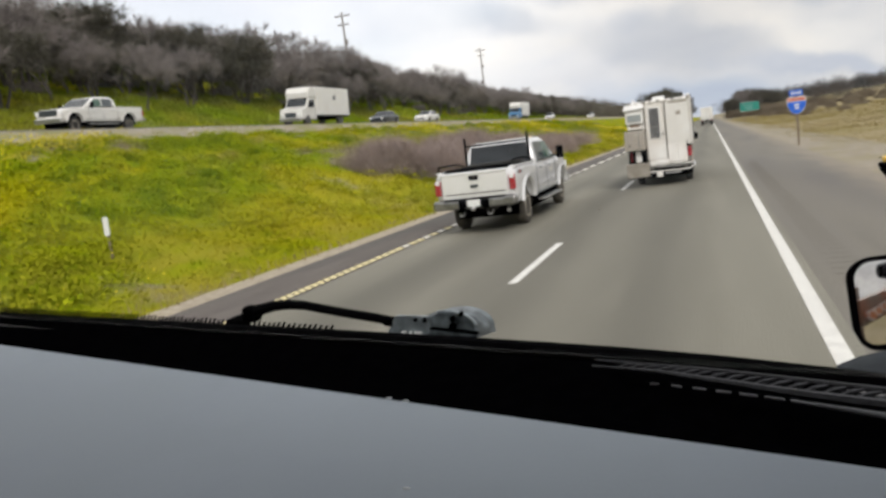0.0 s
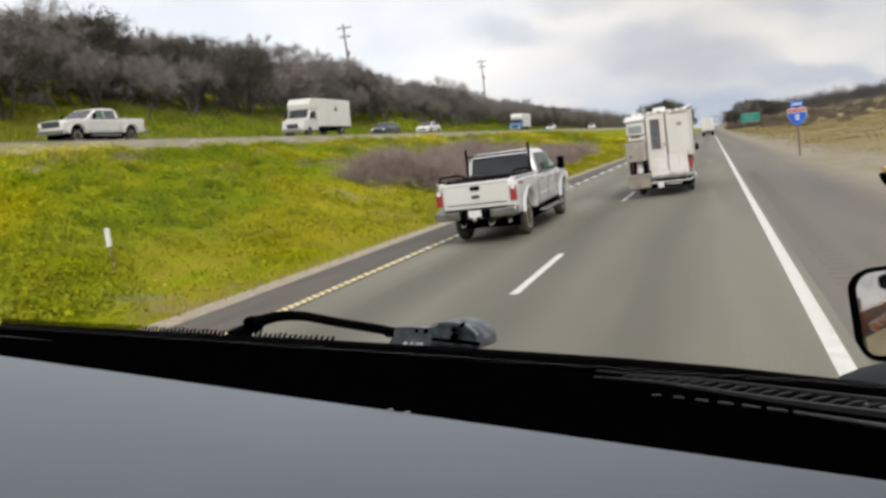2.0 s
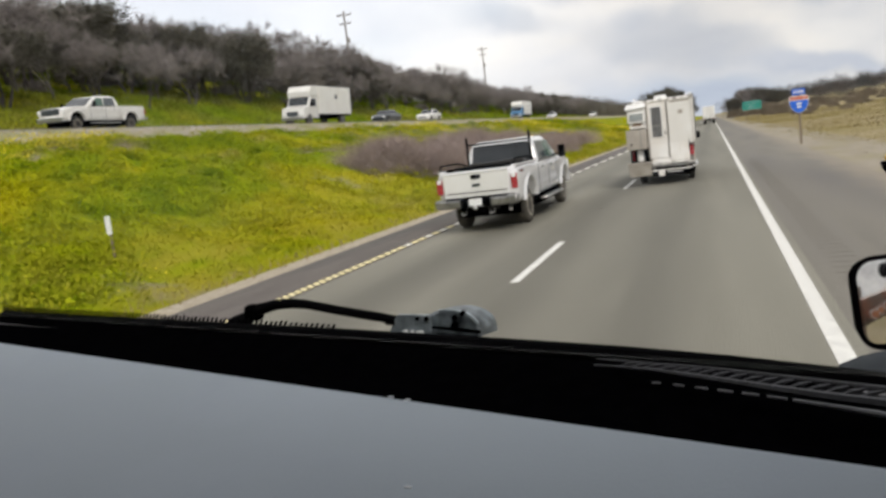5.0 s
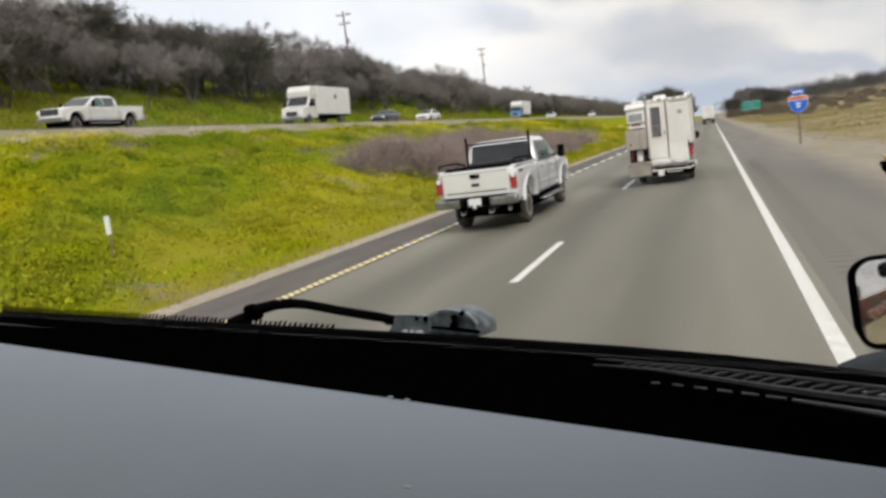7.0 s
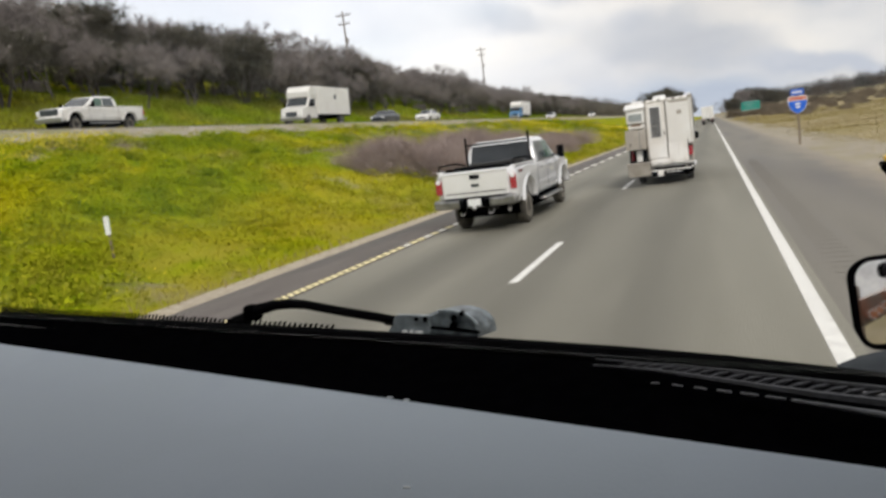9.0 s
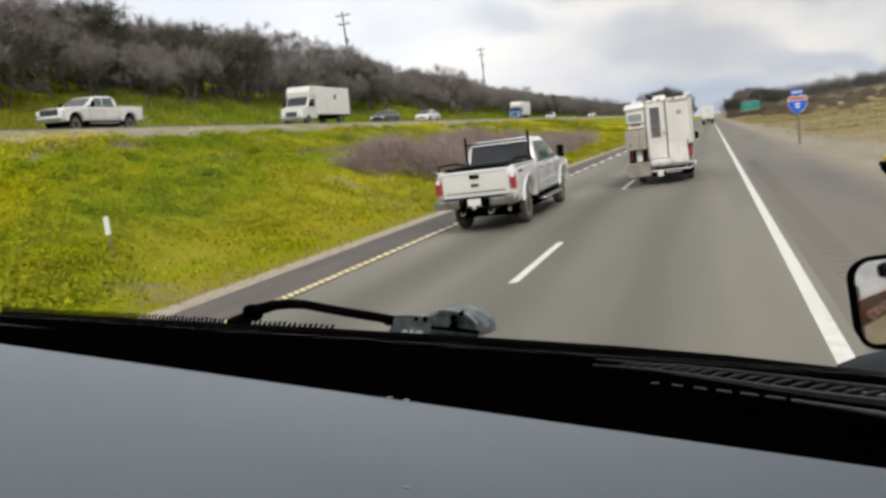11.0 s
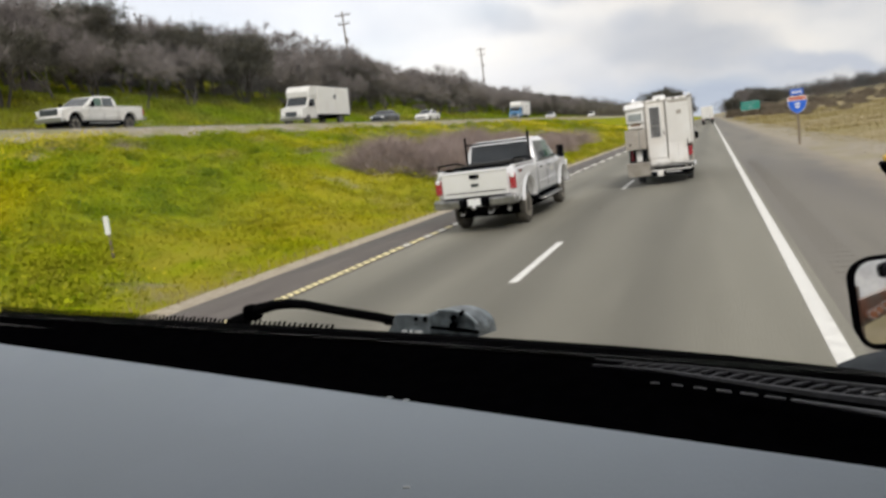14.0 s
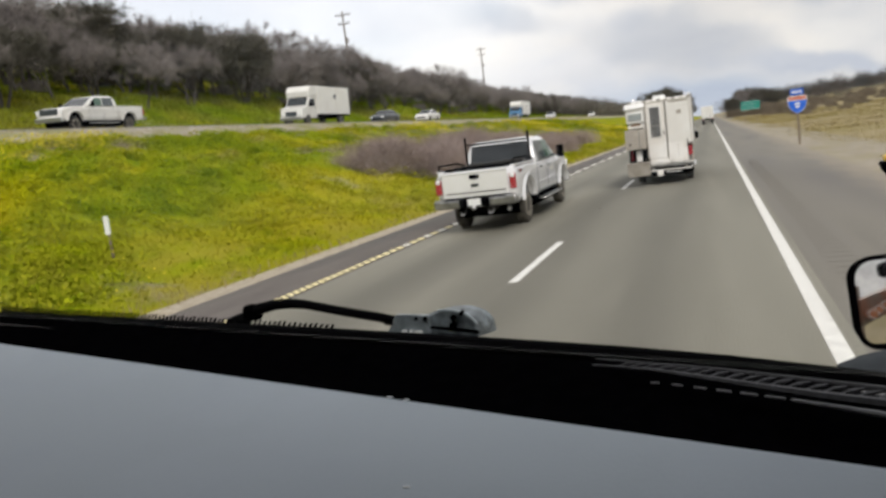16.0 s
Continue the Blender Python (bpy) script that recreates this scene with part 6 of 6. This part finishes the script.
v, f = blades(p, rng.uniform(0.03, 0.15, len(p)) * (0.7 + 0.8 * patchy(p, 0.4, 6.0).clip(0, 1)), 0.008 + 0.0007 * dist, rng.uniform(0.6, 2.2, len(p)), rng)
tagged(soup("dry_grass", v, f, M_DRYBLADE), "dry straw-coloured grass on the roadside field", "grass", kind="stuff")


def brush_mesh(seed, n=24000, w=0.0044):
    """Twiggy dead shrub: a cloud of fine bent twigs over several stems."""
    r = np.random.default_rng(seed)
    cen = r.normal(0, 0.45, (11, 3)) * [1, 1, 0.0]
    c = cen[r.integers(0, 11, n)]
    a, e = r.uniform(0, 2 * np.pi, n), np.arcsin(r.uniform(0.0, 1, n))
    d = np.stack([np.cos(a) * np.cos(e), np.sin(a) * np.cos(e), np.sin(e)], 1)
    reach = r.uniform(0.1, 1.0, n) ** 0.45 * (0.86 + 0.16 * np.sin(3 * a + seed) + 0.1 * np.sin(7 * a + 5 * e))
    base = c + d * (reach * 0.85)[:, None]
    way = d * 0.6 + r.normal(0, 0.55, (n, 3)) + [0, 0, 0.25]
    side = np.cross(way, r.normal(0, 1, (n, 3)))
    side /= np.linalg.norm(side, axis=1)[:, None]
    tip = base + way * r.uniform(0.08, 0.3, n)[:, None]
    v = np.stack([base - side * w, base + side * w, tip], 1).reshape(-1, 3)
    v[:, 2] = np.maximum(v[:, 2], 0.0)
    return v, np.arange(3 * n).reshape(-1, 3)


brush_data = [soup("brush_seed", *brush_mesh(s), M_BRUSH) for s in (1, 2, 3)] + [soup("brush_seed", *brush_mesh(s, 9000, 0.008), M_FIELDBRUSH) for s in (7, 8, 9)]
stem_bm = bmesh.new()
for k in range(7):
    a = k * 0.9
    tube(stem_bm, [(0, 0, -0.1), (0.3 * math.cos(a), 0.3 * math.sin(a), 0.4), (0.8 * math.cos(a), 0.8 * math.sin(a), 0.9)], [0.018, 0.012, 0.005], 5)
stem_seed = link("stem_seed", stem_bm, M_BARK)


def place_brush(x, y, r, h, k, label, group):
    b = thing("brush", label, "bush", pose(x, y, float(land(x, y)) - 0.05, 0, 0, 47 * x + 31 * y), group)
    for nm, data in (("twigs", brush_data[k].data), ("stems", stem_seed.data)):
        t = new(nm, data)
        t.parent = b
        t.scale = (r, r, h * (1.25 if nm == "twigs" else 1.0))
    return b


spots = [(-12.2, 33.5, 1.5, 1.25), (-13.8, 31.8, 1.7, 1.5), (-12.6, 37.0, 1.7, 1.5), (-14.6, 35.2, 1.8, 1.6), (-12.2, 41.5, 1.6, 1.4), (-14.2, 40.5, 1.8, 1.6), (-12.5, 46.5, 1.8, 1.5), (-14.5, 47.0, 1.8, 1.6), (-12.3, 52.0, 1.7, 1.4), (-14.2, 54.0, 1.8, 1.5), (-12.2, 59.0, 1.6, 1.3), (-12.4, 66.0, 1.6, 1.2)]
for k, (x, y, r, h) in enumerate(spots):
    place_brush(x, y, r, h, k % 3, "leafless mauve-brown brush on the grass bank", "brush on the bank")
for k in range(210):
    u = rng.random()
    x, y = 14 + 100 * rng.random(), 110 + 260 * u ** 0.5
    place_brush(x, y, 1.0 + 2.0 * rng.random() ** 2 * u, (0.5 + 1.5 * rng.random()) * (0.5 + 0.6 * u), 3 + k % 3, "dry brown brush on the field", "brush on the field")
for k in range(14):
    x = 6.5 + 22 * rng.random()
    place_brush(x, 292 + 14 * rng.random(), 2.4 + 1.2 * rng.random(), 2.2 + 1.0 * rng.random(), 3 + k % 3, "low dark brush at the foot of the roadside oaks", "brush by the oaks")
under_data = [soup("under_seed", *brush_mesh(s, 5000, 0.011), m_) for s, m_ in ((5, M_TWIG), (6, M_SLOPE))]
for k in range(130):
    x, y = -50 - (32 if k < 60 else 45) * rng.random() ** 0.6, 26 + 260 * rng.random() ** 1.2
    b = thing("understory_shrub", ("low bare grey-brown shrub under the oaks", "low green shrub among the oak trunks")[k % 2], "bush", pose(x, y, float(land(x, y)) - 0.1, 0, 0, 31 * k), "shrubs under the oaks")
    t = new("twigs", under_data[k % 2].data)
    t.parent = b
    rr = rng.uniform(0.8, 1.9) * (1.0 if x > -70 else 1.5)
    t.scale = (rr, rr, rr * rng.uniform(0.8, 1.3))
for o in (*under_data, *brush_data, stem_seed):
    bpy.data.objects.remove(o)


def tree_mesh(seed, stems, leafy=0.0):
    """Spreading bare oak: crooked stems that fork again and again, with a haze of fine twigs on the outer limbs."""
    r = random.Random(seed)
    segs, tips = [], []

    def grow(p, d, ln, rad, depth):
        q = p + d * ln * 0.5
        d2 = (d + Vector((r.gauss(0, 0.24), r.gauss(0, 0.24), r.gauss(0.04, 0.14)))).normalized()
        e = q + d2 * ln * 0.5
        segs.append((p, q, rad, rad * 0.86))
        segs.append((q, e, rad * 0.86, rad * 0.7))
        if depth >= 3:
            tips.append((e, d2, depth))
            tips.append((q, d2, depth))
        if depth == 6:
            return
        kids = r.choice((2, 2, 3)) if depth else 3
        for k in range(kids):
            a = 2 * math.pi * (k + r.random() * 0.7) / kids
            side = d2.orthogonal().normalized()
            side.rotate(Matrix.Rotation(a, 3, d2))
            nd = (d2 + side * r.uniform(0.4, 1.05) + Vector((0, 0, 0.26 if depth < 3 else 0.0))).normalized()
            grow(e, nd, ln * r.uniform(0.66, 0.92), rad * r.uniform(0.54, 0.7), depth + 1)

    for k in range(stems):
        a = 2 * math.pi * (k + r.random() * 0.5) / stems
        lean = (0.1 if stems == 1 else 0.32) * r.uniform(0.6, 1.2)
        grow(Vector((0.15 * math.cos(a) * (stems > 1), 0.15 * math.sin(a) * (stems > 1), -0.4)), Vector((lean * math.cos(a), lean * math.sin(a), 1)).normalized(), 2.45 if stems == 1 else 2.0, 0.20 if stems == 1 else 0.13, 0 if stems == 1 else 1)
    bm = bmesh.new()
    for a, b, r0, r1 in segs:
        if r0 >= 0.02:
            tube(bm, [a, b], [r0, r1], 6 if r0 > 0.08 else 3)
    R = np.random.default_rng(seed)
    E = np.array([e for e, d, depth in tips])
    D = np.array([d for e, d, depth in tips])
    n = 15
    base = np.repeat(E, n, 0) + R.normal(0, 0.10, (len(E) * n, 3))
    way = np.repeat(D, n, 0) * 0.55 + R.normal(0, 0.6, base.shape) + [0, 0, 0.1]
    tip = base + way * R.uniform(0.2, 0.75, len(base))[:, None]
    side = np.cross(way, R.normal(0, 1, base.shape))
    side /= np.linalg.norm(side, axis=1)[:, None] + 1e-6
    vs = [np.stack([base - side * 0.017, base + side * 0.017, tip], 1).reshape(-1, 3)]
    if leafy:
        pick_ = E[R.random(len(E)) < leafy]
        c = np.repeat(pick_, 16, 0) + R.normal(0, 0.3, (len(pick_) * 16, 3))
        vs.append(np.stack([c - R.normal(0, 0.06, c.shape), c + R.normal(0, 0.06, c.shape), c + R.normal(0, 0.09, c.shape)], 1).reshape(-1, 3))
    v = np.concatenate(vs)
    return bm, v, np.arange(len(v)).reshape(-1, 3), float(np.percentile(v[:, 2], 99.5))


oaks, tall_of = [], []
for sd, stems, leafy in ((11, 1, 0.0), (23, 3, 0.0), (37, 1, 0.12), (41, 2, 0.0), (59, 4, 0.35), (67, 1, 0.0), (73, 2, 0.06)):
    bm, v, f, top = tree_mesh(sd, stems, leafy)
    t = thing("oak_tree", "leafless grey oak tree on the grassy slope" if leafy < 0.1 else "grey oak tree with sparse olive leaves", "tree", pose(0, 0, -400), "oaks on the slope")
    part("trunk", bm, M_BARK, t)
    soup("crown", v, f, M_LEAF if leafy > 0.3 else M_TWIG, t)
    oaks.append(t)
    tall_of.append(top)


def put_tree(x, y, k, height, group="", wide=1.0):
    k %= len(oaks)
    s = height / tall_of[k]
    o = copy_thing(oaks[k], pose(x, y, 0))
    o.matrix_basis = pose(x, y, float(land(x, y)) - 0.1, rng.uniform(-4, 4), rng.uniform(-4, 4), rng.uniform(0, 360)) @ Matrix.Diagonal((s * wide, s * wide, s, 1))
    if group:
        o["group"] = group
    return o


# oak wood along the slope, from near to far
for row, x in enumerate((-51.5, -55, -59, -63.5, -68.5, -74, -80, -88)):
    y = 27 + 3.5 * row
    while y < 430:
        if rng.random() > (0.25 if row == 0 else 0.08):
            put_tree(x + rng.uniform(-1.6, 1.6) - 0.02 * max(y - 200, 0), y + rng.uniform(-1.6, 1.6), int(rng.integers(0, 7)), rng.uniform(6.6, 9.2) * np.interp(y, [30, 60, 100, 170, 300], [0.80, 0.86, 0.92, 0.86, 0.76]) * (1.22 if rng.random() < 0.22 else 1.0), wide=rng.uniform(0.85, 1.25))
        y += 4.0 + 0.018 * y + row * 0.35
# lone large oaks beside the road far ahead
for x, y, h in ((-14.0, 300, 12.6), (-18.0, 306, 11.0), (-10.5, 310, 10.0), (-15.5, 318, 11.5)):
    put_tree(x, y, 4, h, "oaks beside the road", 0.95)
for x, y, h in ((8, 300, 7.0), (12.5, 303, 9.6), (16.5, 308, 9.8), (20.5, 314, 8.6), (14.5, 320, 10.0), (24.5, 322, 7.0)):
    put_tree(x, y, (4, 2)[int(y) % 2], h, "oaks beside the road", 0.95)
for o in oaks:
    for ch in list(o.children):
        bpy.data.objects.remove(ch)
    bpy.data.objects.remove(o)


def wood_stuff(name, pts, label, mat, size, per=240):
    """Far woods: ragged crowns of many thin twig faces."""
    c = np.repeat(pts, per, 0)
    m = len(c)
    sz = np.repeat(size, per)
    off = rng.normal(0, 1, (m, 3))
    off /= np.linalg.norm(off, axis=1)[:, None]
    off *= (rng.uniform(0.1, 1, m) ** 0.5)[:, None]
    way = off * 0.5 + rng.normal(0, 0.5, (m, 3)) + [0, 0, 0.35]
    c = c + off * np.stack([sz * 0.55, sz * 0.55, sz * 0.44], 1) + np.stack([np.zeros(m), np.zeros(m), sz * 0.46], 1)
    side = np.cross(way, rng.normal(0, 1, (m, 3)))
    side /= np.linalg.norm(side, axis=1)[:, None] + 1e-6
    v = np.stack([c - side * (sz * 0.012)[:, None], c + side * (sz * 0.012)[:, None], c + way * (sz * rng.uniform(0.08, 0.2, m))[:, None]], 1).reshape(-1, 3)
    return tagged(soup(name, v, np.arange(len(v)).reshape(-1, 3), mat), label, "woods", kind="stuff")


x = rng.uniform(-150, -45, 760)
y = rng.uniform(330, 760, 760)
keep = x < -46 - 0.02 * (y - 250)
x, y = x[keep], y[keep]
wood_stuff("far_woods", np.stack([x, y, land(x, y)], 1), "grey-brown leafless woods beyond the far carriageway", M_FARWOOD, rng.uniform(6.5, 11, len(x)))
x = rng.uniform(5, 260, 2600)
y = rng.uniform(330, 640, 2600)
keep = (x > 5 + 0.02 * (y - 300)) & ((y > 375) | (rng.random(2600) < 0.22)) & (np.sin(0.11 * x + 0.05 * y) + 0.6 * np.sin(0.31 * x) + rng.normal(0, 0.5, 2600) > -0.75)
x, y = x[keep], y[keep]
wood_stuff("ridge_woods", np.stack([x, y, land(x, y)], 1), "dark wooded ridge beyond the dry field", M_RIDGE, rng.uniform(3.5, 6.5, len(x)) + 3.5 * (rng.random(len(x)) < 0.15), 170)
